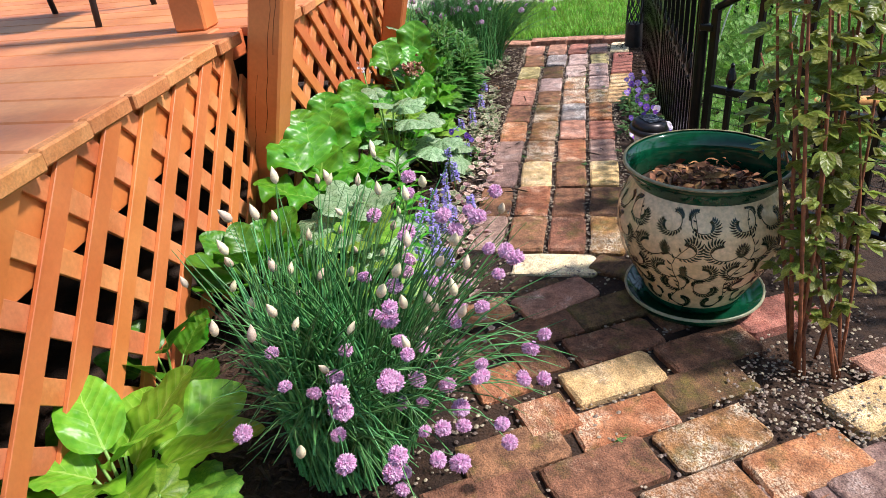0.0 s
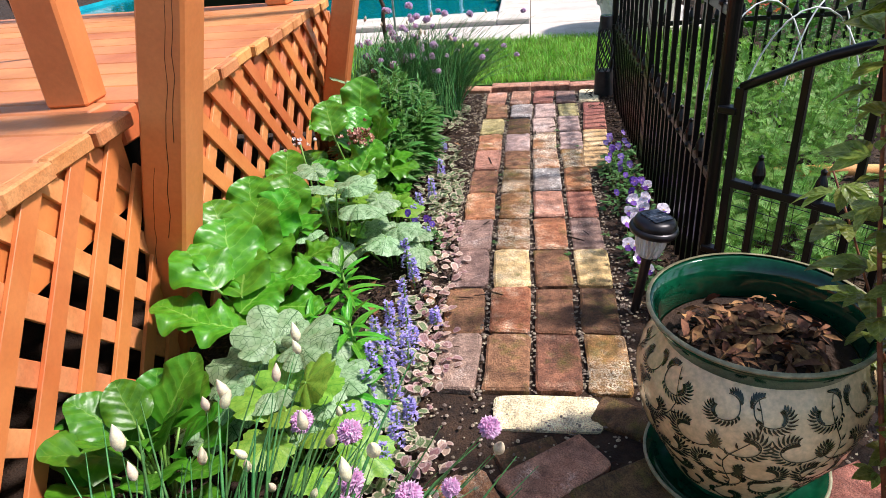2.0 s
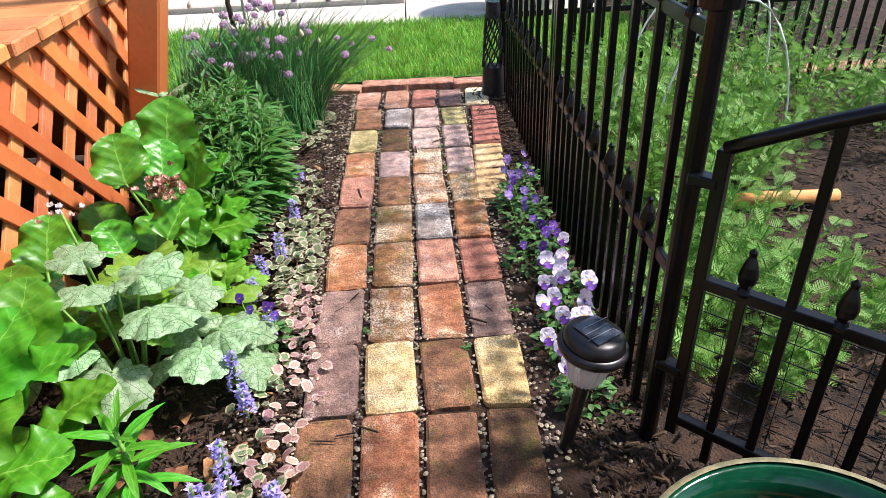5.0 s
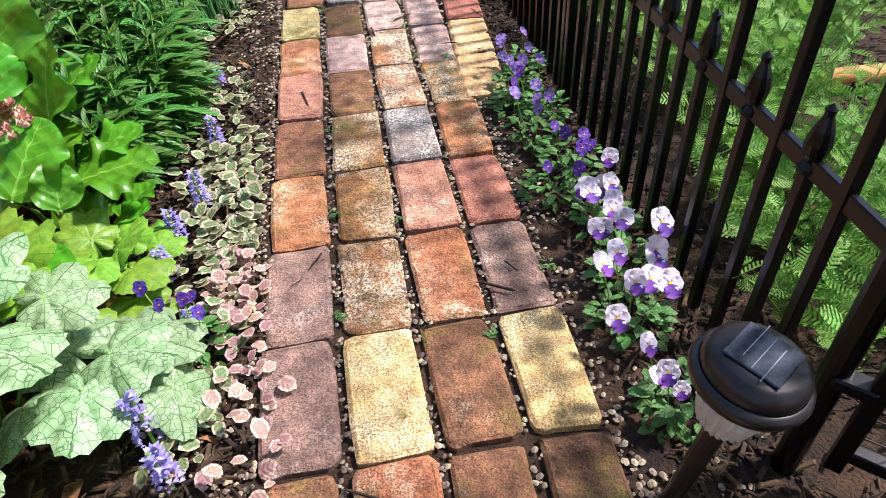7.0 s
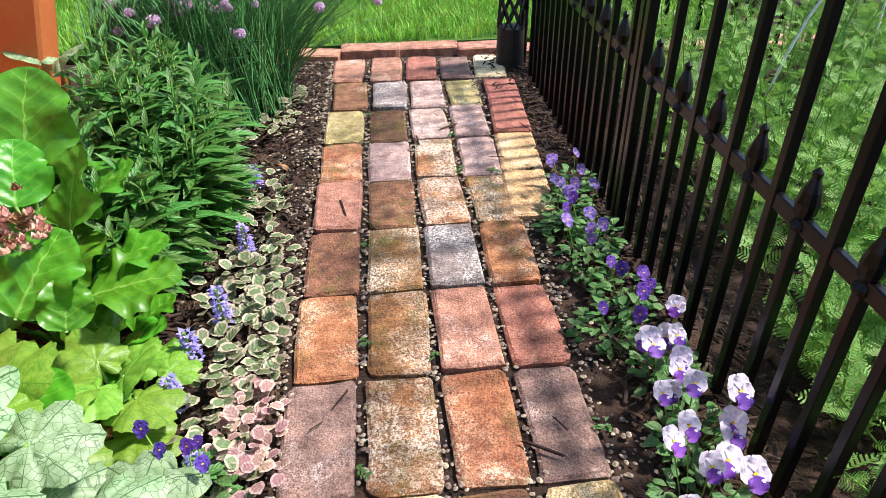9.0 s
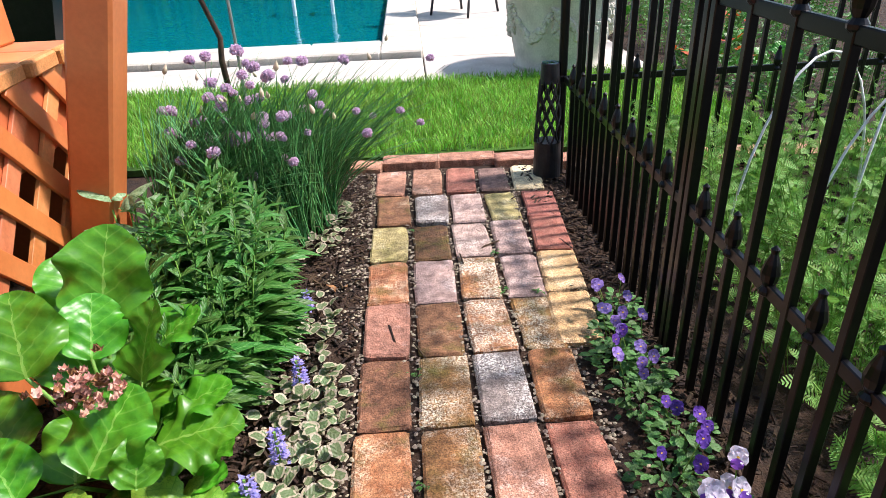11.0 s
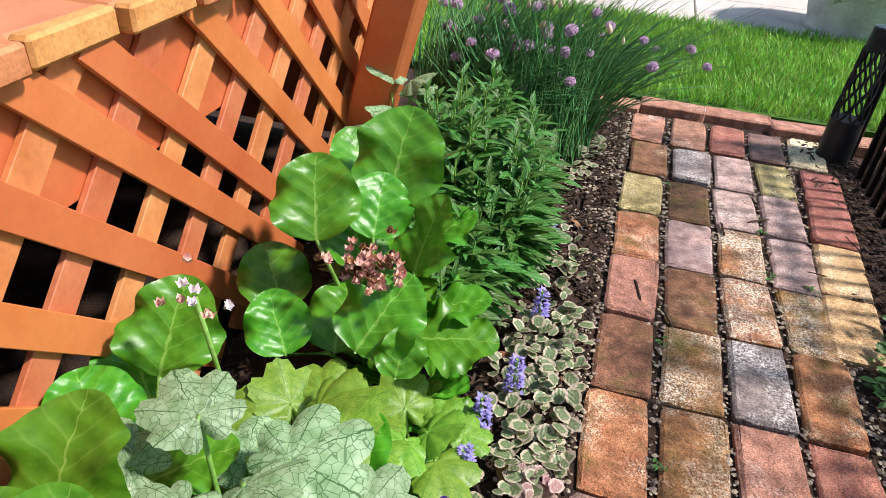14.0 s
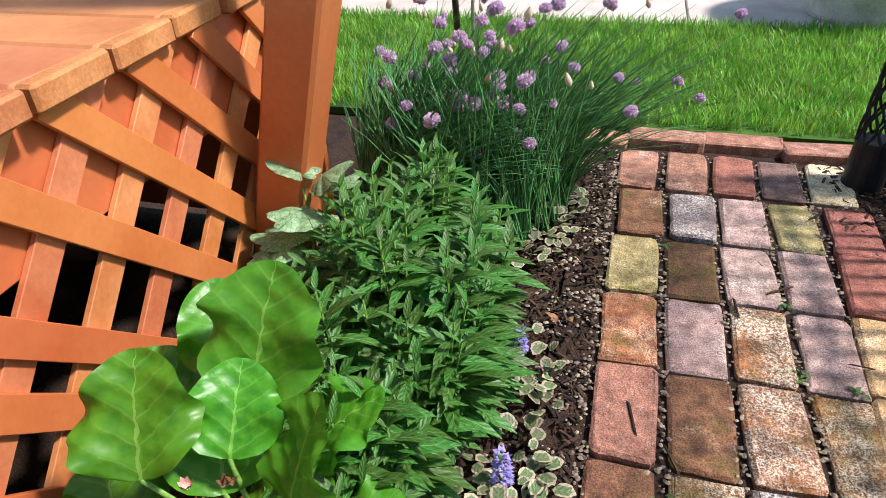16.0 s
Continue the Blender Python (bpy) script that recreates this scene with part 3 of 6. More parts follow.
def stone_urn(x, y):
    t = thing("stone_planter", "large pale cast-stone planter with fruit swags", "planter", (x, y, 0.005))
    prof = [(0.0, 0.0), (0.30, 0.0), (0.302, 0.035), (0.295, 0.05), (0.302, 0.085), (0.308, 0.11), (0.325, 0.2), (0.352, 0.36), (0.372, 0.47), (0.39, 0.50), (0.415, 0.52), (0.425, 0.545), (0.418, 0.565), (0.40, 0.575), (0.375, 0.57), (0.36, 0.52)]
    part("body", lathe(prof, 56), STONEWARE, t, smooth=True)
    part("compost", lathe([(0.0, 0.54), (0.36, 0.53)], 24), SOIL, t)
    rnd = random.Random(2)
    for k in range(6):
        b = bmesh.new()
        c = 2 * math.pi * k / 6 - 2.35
        for i in range(26):
            f = i / 25
            for j in range(3):
                a = c + (f - 0.5) * 0.86 + rnd.uniform(-0.03, 0.03)
                h = 0.40 - 0.17 * (1 - (2 * f - 1) ** 2) + rnd.uniform(-0.022, 0.022)
                r = 0.318 + (h - 0.17) * 0.19
                s = rnd.uniform(0.018, 0.03) * (1.1 - 0.5 * abs(2 * f - 1))
                bmesh.ops.create_icosphere(b, subdivisions=1, radius=s, matrix=Matrix.Translation((r * math.cos(a), r * math.sin(a), h)))
        swag = part("swag", b, STONEWARE, t, "moulded fruit garland")
        b = bmesh.new()
        for i in range(20):
            h = 0.40 - 0.012 * i * 0.7
            a = c + 0.5 + rnd.uniform(-0.04, 0.04) * (0.5 + i / 12)
            r = 0.318 + (h - 0.17) * 0.19
            bmesh.ops.create_icosphere(b, subdivisions=1, radius=rnd.uniform(0.017, 0.027), matrix=Matrix.Translation((r * math.cos(a), r * math.sin(a), h)))
        part("tassel", b, STONEWARE, swag)
    b = bmesh.new()
    for i in range(70):
        a = 2 * math.pi * i / 70
        bmesh.ops.create_icosphere(b, subdivisions=1, radius=0.011, matrix=Matrix.Translation((0.303 * math.cos(a), 0.303 * math.sin(a), 0.012)))
    part("bead_band", b, STONEWARE, t)
    b = bmesh.new()
    for i in range(80):
        a = 2 * math.pi * i / 80
        box((0.012, 0.012, 0.02), (0.397 * math.cos(a), 0.397 * math.sin(a), 0.511), 0.002, Matrix.Rotation(a, 3, "Z"), b)
    part("dentil_band", b, STONEWARE, t)
    return t


URN_AT = (1.04, 6.98)
stone_urn(*URN_AT)

# deck chair legs and the low things beyond the deck
CHAIRM = surface("dark_metal", "17181c", "26282e", 20, 200, 0.5, 0.1)


def metal_chair(x, y, z, turn, label):
    t = thing("patio_chair", label, "chair", (x, y, z))
    t.rotation_euler = (0, 0, turn)
    for sx in (-0.24, 0.24):
        part("leg", tube([(sx, -0.26, 0), (sx * 0.95, -0.2, 0.25), (sx * 0.9, -0.16, 0.42)], 0.013, 8), CHAIRM, t, smooth=True)
        part("leg", tube([(sx, 0.26, 0), (sx * 0.95, 0.21, 0.25), (sx * 0.9, 0.2, 0.42)], 0.013, 8), CHAIRM, t, smooth=True)
        part("arm", tube([(sx, -0.2, 0.62), (sx * 1.05, 0.0, 0.64), (sx, 0.22, 0.62)], 0.012, 8), CHAIRM, t, smooth=True)
    part("seat", box((0.5, 0.48, 0.03), (0, 0, 0.43), 0.012), CHAIRM, t)
    part("backrest", box((0.48, 0.03, 0.5), (0, 0.25, 0.7), 0.012), CHAIRM, t)


metal_chair(-1.9, 2.95, DZ, 0.15, "dark metal patio chair standing on the deck")
metal_chair(0.62, 9.6, 0.005, 2.4, "dark metal patio chair standing on the pool patio")
cart = thing("garden_cart", "black plastic garden cart parked on the patio", "cart", (-2.6, 7.1, 0.005))
b = bmesh.new()
lo = [b.verts.new(p) for p in ((-0.36, -0.22, 0.24), (0.36, -0.22, 0.24), (0.36, 0.22, 0.24), (-0.36, 0.22, 0.24))]
hi = [b.verts.new(p) for p in ((-0.48, -0.3, 0.62), (0.48, -0.3, 0.62), (0.48, 0.3, 0.62), (-0.48, 0.3, 0.62))]
b.faces.new(lo[::-1])
for i in range(4):
    b.faces.new((lo[i], lo[(i + 1) % 4], hi[(i + 1) % 4], hi[i]))
bmesh.ops.solidify(b, geom=b.faces[:], thickness=0.02)
part("tray", b, PLASTIC, cart)
part("rim", tube([(-0.49, -0.31, 0.62), (0.49, -0.31, 0.62), (0.49, 0.31, 0.62), (-0.49, 0.31, 0.62), (-0.49, -0.31, 0.62)], 0.018, 6), PLASTIC, cart)
for sx in (-0.3, 0.3):
    w = lathe([(0.0, -0.03), (0.14, -0.03), (0.15, -0.015), (0.15, 0.015), (0.14, 0.03), (0.0, 0.03)], 20)
    bmesh.ops.transform(w, matrix=Matrix.Translation((sx, -0.26, 0.15)) @ Matrix.Rotation(math.pi / 2, 4, "X"), verts=w.verts)
    part("wheel", w, PLASTIC, cart)
    part("leg", tube([(sx, 0.2, 0.0), (sx, 0.2, 0.25)], 0.015, 6), PLASTIC, cart)
part("handle", tube([(0.45, 0, 0.5), (0.62, 0, 0.7), (0.66, 0, 0.86), (0.6, 0.0, 0.9)], 0.014, 8), PLASTIC, cart, smooth=True)

# ---- leaf surfaces, drawn in each leaf's own coordinates: u across, v from stalk to tip ----
def leaf_mat(name, dark, light, vein, vein_fac=0.6, rough=0.35, kind="pinnate", edge=None, transl=0.3, val=0.18, hue=0.015, island=False, ribs=9.0):
    m, nt, p = shader(name)
    uv = nt.nodes.new("ShaderNodeTexCoord").outputs["UV"]
    sep = nt.nodes.new("ShaderNodeSeparateXYZ")
    nt.links.new(uv, sep.inputs[0])

    def mth(op, a, b=None):
        n = nt.nodes.new("ShaderNodeMath")
        n.operation = op
        for s, x in zip(n.inputs, (a, b)):
            if x is None:
                continue
            if isinstance(x, (int, float)):
                s.default_value = x
            else:
                nt.links.new(x, s)
        return n.outputs[0]
    nz = node(nt, "ShaderNodeTexNoise", Scale=7.0, Detail=4.0)
    nt.links.new(uv, nz.inputs["Vector"])
    wob = mth("MULTIPLY", mth("SUBTRACT", nz.outputs["Fac"], 0.5), 0.1)
    across = mth("ABSOLUTE", mth("ADD", mth("SUBTRACT", sep.outputs["X"], 0.5), wob))
    if kind == "pinnate":
        mid = mth("LESS_THAN", across, mth("MULTIPLY", mth("SUBTRACT", 1.15, sep.outputs["Y"]), 0.016))
        side = mth("SINE", mth("MULTIPLY", mth("SUBTRACT", sep.outputs["Y"], mth("MULTIPLY", across, 0.75)), ribs * 2 * math.pi))
        side = mth("POWER", mth("MAXIMUM", side, 0.0), 18.0)
        veins = mth("MAXIMUM", mid, mth("MULTIPLY", mth("MULTIPLY", side, 0.55), mth("SUBTRACT", 1.0, mth("MULTIPLY", across, 1.7))))
        puck = mth("SINE", mth("MULTIPLY", mth("SUBTRACT", sep.outputs["Y"], mth("MULTIPLY", across, 0.75)), ribs * 2 * math.pi))
    else:
        ang = mth("ARCTAN2", mth("ADD", mth("SUBTRACT", sep.outputs["X"], 0.5), wob), mth("SUBTRACT", sep.outputs["Y"], 0.28))
        rad = mth("ABSOLUTE", mth("SINE", mth("MULTIPLY", ang, 3.5)))
        vo = node(nt, "ShaderNodeTexVoronoi", Scale=12.0)
        vo.feature = "DISTANCE_TO_EDGE"
        nt.links.new(uv, vo.inputs["Vector"])
        veins = mth("MAXIMUM", mth("LESS_THAN", rad, 0.055), mth("MULTIPLY", mth("LESS_THAN", vo.outputs["Distance"], 0.034), 0.75))
        puck = vo.outputs["Distance"]
    c = ramp(nt, nz.outputs["Fac"], [(0.22, lin(dark)), (0.78, lin(light))])
    c = blend(nt, mth("MULTIPLY", veins, vein_fac), c, lin(vein))
    if edge:
        far = mth("MAXIMUM", mth("MULTIPLY", across, 2.0), mth("MULTIPLY", mth("ABSOLUTE", mth("SUBTRACT", sep.outputs["Y"], 0.45)), 1.9))
        c = blend(nt, mth("GREATER_THAN", mth("ADD", far, mth("MULTIPLY", wob, 2.5)), 0.62), c, lin(edge))
    c = vary(nt, c, hue, val, island)
    nt.links.new(c, p.inputs["Base Color"])
    p.inputs["Roughness"].default_value = rough
    bump(nt, p, mth("ADD", mth("MULTIPLY", puck, 0.5), mth("MULTIPLY", nz.outputs["Fac"], 1.2)), 0.28, 0.004)
    t = nt.nodes.new("ShaderNodeBsdfTranslucent")
    nt.links.new(c, t.inputs["Color"])
    mix = nt.nodes.new("ShaderNodeMixShader")
    mix.inputs[0].default_value = transl
    nt.links.new(p.outputs[0], mix.inputs[1])
    nt.links.new(t.outputs[0], mix.inputs[2])
    nt.links.new(mix.outputs[0], nt.nodes["Material Output"].inputs["Surface"])
    return m


BERG = leaf_mat("bergenia_leaf", "38761a", "60a02a", "9cc862", 0.45, 0.38, ribs=5, transl=0.2)
BERGDARK = leaf_mat("bergenia_leaf_dark", "306c1a", "549226", "92c05c", 0.35, 0.4, ribs=5, transl=0.2)
LIME = leaf_mat("lime_leaf", "5c9c22", "94c840", "c4e07c", 0.5, 0.36, ribs=7, transl=0.3)
HEUCH = leaf_mat("heuchera_leaf", "709a60", "b8d4a8", "2e5c28", 0.85, 0.5, "net", ribs=6)
HEUCHG = leaf_mat("heuchera_leaf_green", "649430", "96bc48", "4a8a2c", 0.7, 0.45, "net")
LILY = leaf_mat("lily_leaf", "3f8a24", "6cb83a", "a8d868", 0.5, 0.35, ribs=0.0)
PHLOX = leaf_mat("phlox_leaf", "326428", "5e9040", "a4cc80", 0.6, 0.45, val=0.3, hue=0.02, island=True, ribs=5)
VARIEG = leaf_mat("variegated_leaf", "5c7848", "86926a", "a8b08a", 0.4, 0.5, edge="c2b69a", val=0.25, hue=0.02, island=True, ribs=4)
PINKLEAF = leaf_mat("pink_leaf", "a47e76", "c09c90", "ccaea0", 0.4, 0.5, edge="d6bcae", val=0.3, hue=0.035, island=True, ribs=4)
VIOLEAF = leaf_mat("viola_leaf", "3c6a34", "6a9450", "8ab868", 0.5, 0.45, val=0.3, island=True, ribs=4)
FERN = leaf_mat("ferny_leaf", "588a3c", "90ba58", "a4c878", 0.3, 0.6, val=0.22, hue=0.02, island=True, ribs=4, transl=0.35)
NINEBARK = leaf_mat("ninebark_leaf", "5c6a2a", "9ea850", "b8b878", 0.6, 0.32, val=0.4, hue=0.03, island=True, ribs=6, transl=0.5)
CHIVE = surface("chive_blade", "3a7844", "70aa60", 30, 120, 0.45, 0.0, hue=0.02, val=0.3, island=True, transl=0.15)
CHIVEF = surface("chive_petal", "e2a6d2", "fbe0f4", 60, 200, 0.6, 0.1, hue=0.015, val=0.2, island=True, transl=0.4)
CHIVEP = surface("chive_petal_pale", "dcbcd8", "f8e8f6", 60, 200, 0.6, 0.1, hue=0.015, val=0.15, island=True, transl=0.45)
BUD = surface("chive_bud", "c8b48c", "eadfc0", 90, 300, 0.6, 0.2, hue=0.03, val=0.12)
BLUE = surface("ajuga_petal", "948ad8", "c8bcf6", 60, 200, 0.6, 0.1, hue=0.02, val=0.25, island=True, transl=0.3)
BARK = surface("ninebark_stem", "522a1a", "a0623e", 40, 200, 0.7, 0.4, 0.002)
GSTEM = surface("green_stalk", "5a8a34", "8cb858", 30, 150, 0.5, 0.1)
PINKF = surface("bergenia_petal", "b87a6c", "ecc4b0", 60, 200, 0.7, 0.2, hue=0.02, val=0.3, island=True)
WHITEF = surface("white_petal", "dcd0d0", "f6eeee", 60, 200, 0.6, 0.1, val=0.05, hue=0.01, island=True)


def leaf_shape(length, width, kind, rows=9, cols=6, bend=0.5, cup=0.25, wave=0.0, seed=0):
    """Vertices, faces and uv of one leaf that starts at the origin and runs along +y, face up."""
    rnd = random.Random(seed)
    ph = rnd.uniform(0, 6.28)
    V, F, U = [], [], []
    for i in range(rows + 1):
        v = i / rows
        if kind == "lance":
            w = math.sin(math.pi * min(1, v * 0.97 + 0.02)) ** 0.75 * (1 - 0.35 * v)
        elif kind == "broad":
            v = 1 - (1 - v) ** 1.5
            w = max(0.0, math.sin(math.pi * min(1.0, v ** 0.82 * 0.985 + 0.012))) ** 0.5
        else:
            w = math.sqrt(max(0.0, 1 - (2 * v - 1) ** 2)) ** 0.85
        w = max(w, 0.02)
        for j in range(cols + 1):
            u = 2 * j / cols - 1
            ru = u * w
            x = ru * width / 2
            y = v * length
            z = -bend * length * v * v * 0.6 + cup * abs(ru) ** 1.6 * width * 0.5
            z += wave * width * math.sin(v * 11 + ph + (2 if u > 0 else 0)) * abs(ru) ** 2
            if kind == "broad":
                side = 1.3 if u > 0 else 0.0
                z += wave * width * (math.sin(v * 9 + ph + side) + 0.5 * math.sin(v * 21 + 2 * ph + side)) * abs(ru) ** 2.5
                z += 0.05 * width * math.sin(v * 27 + 3 * ph + side) * abs(ru) ** 6 - 0.14 * width * abs(ru) ** 5
                z += 0.012 * width * math.sin(v * 34) * math.sin(ru * 9 + ph)
            V.append((x, y, z))
            U.append(((ru + 1) / 2, v))
    for i in range(rows):
        for j in range(cols):
            a = i * (cols + 1) + j
            F.append((a, a + 1, a + cols + 2, a + cols + 1))
    return np.array(V), F, U


def lobed_leaf(size, seed, rings=6, spokes=56):
    """A round leaf of seven scalloped lobes with a notch at the stalk, pleated along its veins."""
    rnd = random.Random(seed)
    V, F, U = [], [], []
    ph, droop, fold = rnd.uniform(0, 6.28), rnd.uniform(0.1, 0.28), rnd.uniform(-0.1, 0.14)
    for i in range(rings + 1):
        q = i / rings
        for k in range(spokes):
            a = 2 * math.pi * k / spokes - math.pi
            lobe = 0.8 + 0.24 * abs(math.cos(3.5 * a)) ** 0.6 + 0.03 * math.cos(28 * a + ph)
            notch = 1 - 0.7 * math.exp(-((math.pi - abs(a)) / 0.2) ** 2)
            r = q * size * (0.5 + 0.16 * math.cos(a)) * (1 + (lobe - 1) * q) * notch
            x, y = r * math.sin(a), r * math.cos(a)
            z = 0.05 * size * q * abs(math.cos(3.5 * a)) - droop * size * q * q * 0.6 + fold * abs(x) + 0.03 * size * q * q * math.sin(3 * a + ph)
            V.append((x, y + 0.02 * size, z))
            U.append((0.5 + x / size, 0.28 + y / size))
    for i in range(rings):
        for k in range(spokes):
            a, b = i * spokes + k, i * spokes + (k + 1) % spokes
            F.append((a, a + spokes, b + spokes, b))
    return np.array(V), F, U


def leaf_mesh(name, shape, material):
    V, F, U = shape
    me = bpy.data.meshes.new(name)
    me.from_pydata([tuple(v) for v in V], [], F)
    lay_uv = me.uv_layers.new(name="UVMap")
    idx = np.array([i for f in F for i in f])
    lay_uv.data.foreach_set("uv", np.array(U)[idx].astype(np.float32).ravel())
    me.polygons.foreach_set("use_smooth", [True] * len(F))
    me.materials.append(material)
    return me


def scatter(name, shape, poses, material, parent=None, smooth=True):
    """Many copies of one small shape, joined into one mesh."""
    V, F, U = shape
    n, k = len(poses), len(V)
    M = np.array([[list(r) for r in p] for p in poses])
    W = np.einsum("nij,kj->nki", M[:, :3, :3], V) + M[:, None, :3, 3]
    size = len(F[0])
    FF = (np.array(F)[None] + (np.arange(n) * k)[:, None, None]).reshape(-1, size)
    me = bpy.data.meshes.new(name)
    me.from_pydata(W.reshape(-1, 3).tolist(), [], FF.tolist())
    if U is not None:
        uvl = me.uv_layers.new(name="UVMap")
        uvl.data.foreach_set("uv", np.tile(np.array(U)[np.array(F).ravel()], (n, 1)).astype(np.float32).ravel())
    if smooth:
        me.polygons.foreach_set("use_smooth", [True] * len(me.polygons))
    me.materials.append(material)
    ob = new(name, me)
    if parent:
        ob.parent = parent
        ob["kind"] = "stuff"
    return ob


def spot(x, y, z, yaw=0.0, pitch=0.0, roll=0.0, s=1.0):
    return Matrix.Translation((x, y, z)) @ Matrix.Rotation(yaw, 4, "Z") @ Matrix.Rotation(pitch, 4, "X") @ Matrix.Rotation(roll, 4, "Y") @ Matrix.Scale(s, 4)


BERG_M = [leaf_mesh("leaf", leaf_shape(0.152, 0.152, "broad", 26, 18, 0.24, 0.3, 0.095, k), BERG) for k in range(6)]
BERGD_M = [leaf_mesh("leaf", leaf_shape(0.15, 0.14, "broad", 18, 14, 0.2, 0.3, 0.05, k), BERGDARK) for k in range(3)]
HEU_M = [leaf_mesh("leaf", lobed_leaf(0.15, k), HEUCH) for k in range(5)]
HEUG_M = [leaf_mesh("leaf", lobed_leaf(0.125, 20 + k), HEUCHG) for k in range(4)]
LIME_M = [leaf_mesh("leaf", leaf_shape(0.2, 0.135, "broad", 20, 12, 0.25, 0.34, 0.06, 30 + k), LIME) for k in range(4)]
LILY_M = [leaf_mesh("leaf", leaf_shape(0.14, 0.034, "lance", 8, 4, 0.6, 0.35, 0.0, k), LILY) for k in range(3)]


def rosette(name, label, x, y, meshes, n, seed, reach=0.1, lift=0.12, size=1.0, tilt=(0.5, 1.1), spread=6.283, start=0.0):
    """A clump of large leaves on stalks: inner leaves upright, outer ones lying out."""
    rnd = random.Random(seed)
    t = thing(name, label, "plant", (x, y, -0.02))
    for i in range(n):
        f = (i + 0.5) / n
        a = start + i * 2.4 + rnd.uniform(-0.3, 0.3)
        if spread < 6.2:
            a = start + (rnd.random() - 0.5) * spread
        r = reach * (0.25 + 0.95 * f) * rnd.uniform(0.8, 1.2)
        h = lift * (1.35 - 0.75 * f) * rnd.uniform(0.85, 1.15)
        px, py = r * math.cos(a), r * math.sin(a)
        el = tilt[1] + (tilt[0] - tilt[1]) * f + rnd.uniform(-0.2, 0.2)
        s = size * rnd.uniform(0.75, 1.15)
        ob = new("leaf", rnd.choice(meshes))
        ob.parent = t
        ob.matrix_basis = spot(px, py, h, a - math.pi / 2, el, rnd.uniform(-0.3, 0.3), s)
        st = part("stalk", tube([(0.02 * math.cos(a), 0.02 * math.sin(a), 0.0), (px * 0.6, py * 0.6, h * 0.6), (px, py, h + 0.002)], 0.0042 * size, 6, None, 0.7), GSTEM, ob, smooth=True)
        st.matrix_parent_inverse = ob.matrix_basis.inverted()
    return t


def placed_clump(name, label, x, y, meshes, leaves):
    """A clump whose leaves are set one by one: middle of the blade, heading, rise, roll, size."""
    t = thing(name, label, "plant", (x, y, -0.02))
    for i, (px, py, h, yaw, rise, roll, s) in enumerate(leaves):
        ob = new("leaf", meshes[i % len(meshes)])
        ob.parent = t
        run = Vector((-math.sin(yaw) * math.cos(rise), math.cos(yaw) * math.cos(rise), math.sin(rise))) * 0.08 * s
        q = Vector((px - x, py - y, h + 0.02)) - run
        h = q.z
        ob.matrix_basis = spot(q.x, q.y, q.z, yaw, rise, roll, s)
        st = part("stalk", tube([(q.x * 0.15, q.y * 0.15, 0.0), (q.x * 0.55, q.y * 0.55, h * 0.6), q], 0.0048, 6, None, 0.7), GSTEM, ob, smooth=True)
        st.matrix_parent_inverse = ob.matrix_basis.inverted()
    return t


def petal_ball(name, material, radius, n, seed, squash=0.85, petal=0.5):
    """A round head of many small pointed petals."""
    rnd = random.Random(seed)
    V = np.array([(-0.27, 0, 0.62), (0, 0.0, 1.0), (0.27, 0, 0.62), (0, 0.24, 0.55)]) * radius
    V[:, 2] *= 1.0
    F = [(0, 2, 1), (2, 3, 1), (3, 0, 1), (0, 3, 2)]
    poses = []
    for i in range(n):
        z = 1 - 1.75 * (i + 0.5) / n
        a = i * 2.39996
        d = Vector((math.sqrt(max(0, 1 - z * z)) * math.cos(a), math.sqrt(max(0, 1 - z * z)) * math.sin(a), z))
        q = d.to_track_quat("Z", "Y").to_matrix().to_4x4()
        poses.append(Matrix.Diagonal((1, 1, squash, 1)) @ q @ Matrix.Rotation(rnd.uniform(0, 6), 4, "Z") @ Matrix.Scale(rnd.uniform(0.85, 1.1), 4))
    ob = scatter(name, (V, F, None), poses, material, smooth=False)
    me = ob.data
    bpy.data.objects.remove(ob)
    return me


def bud_mesh():
    b = lathe([(0.001, 0), (0.006, 0.004), (0.0088, 0.012), (0.007, 0.022), (0.003, 0.031), (0.0002, 0.036)], 10)
    me = bpy.data.meshes.new("bud")
    b.to_mesh(me)
    b.free()
    me.polygons.foreach_set("use_smooth", [True] * len(me.polygons))
    me.materials.append(BUD)
    return me


CHIVE_HEADS = [petal_ball("flower", CHIVEF, 0.016, 210, k) for k in range(3)]
CHIVE_PALE = [petal_ball("flower", CHIVEP, 0.0195, 220, k) for k in range(3)]
BUD_M = bud_mesh()


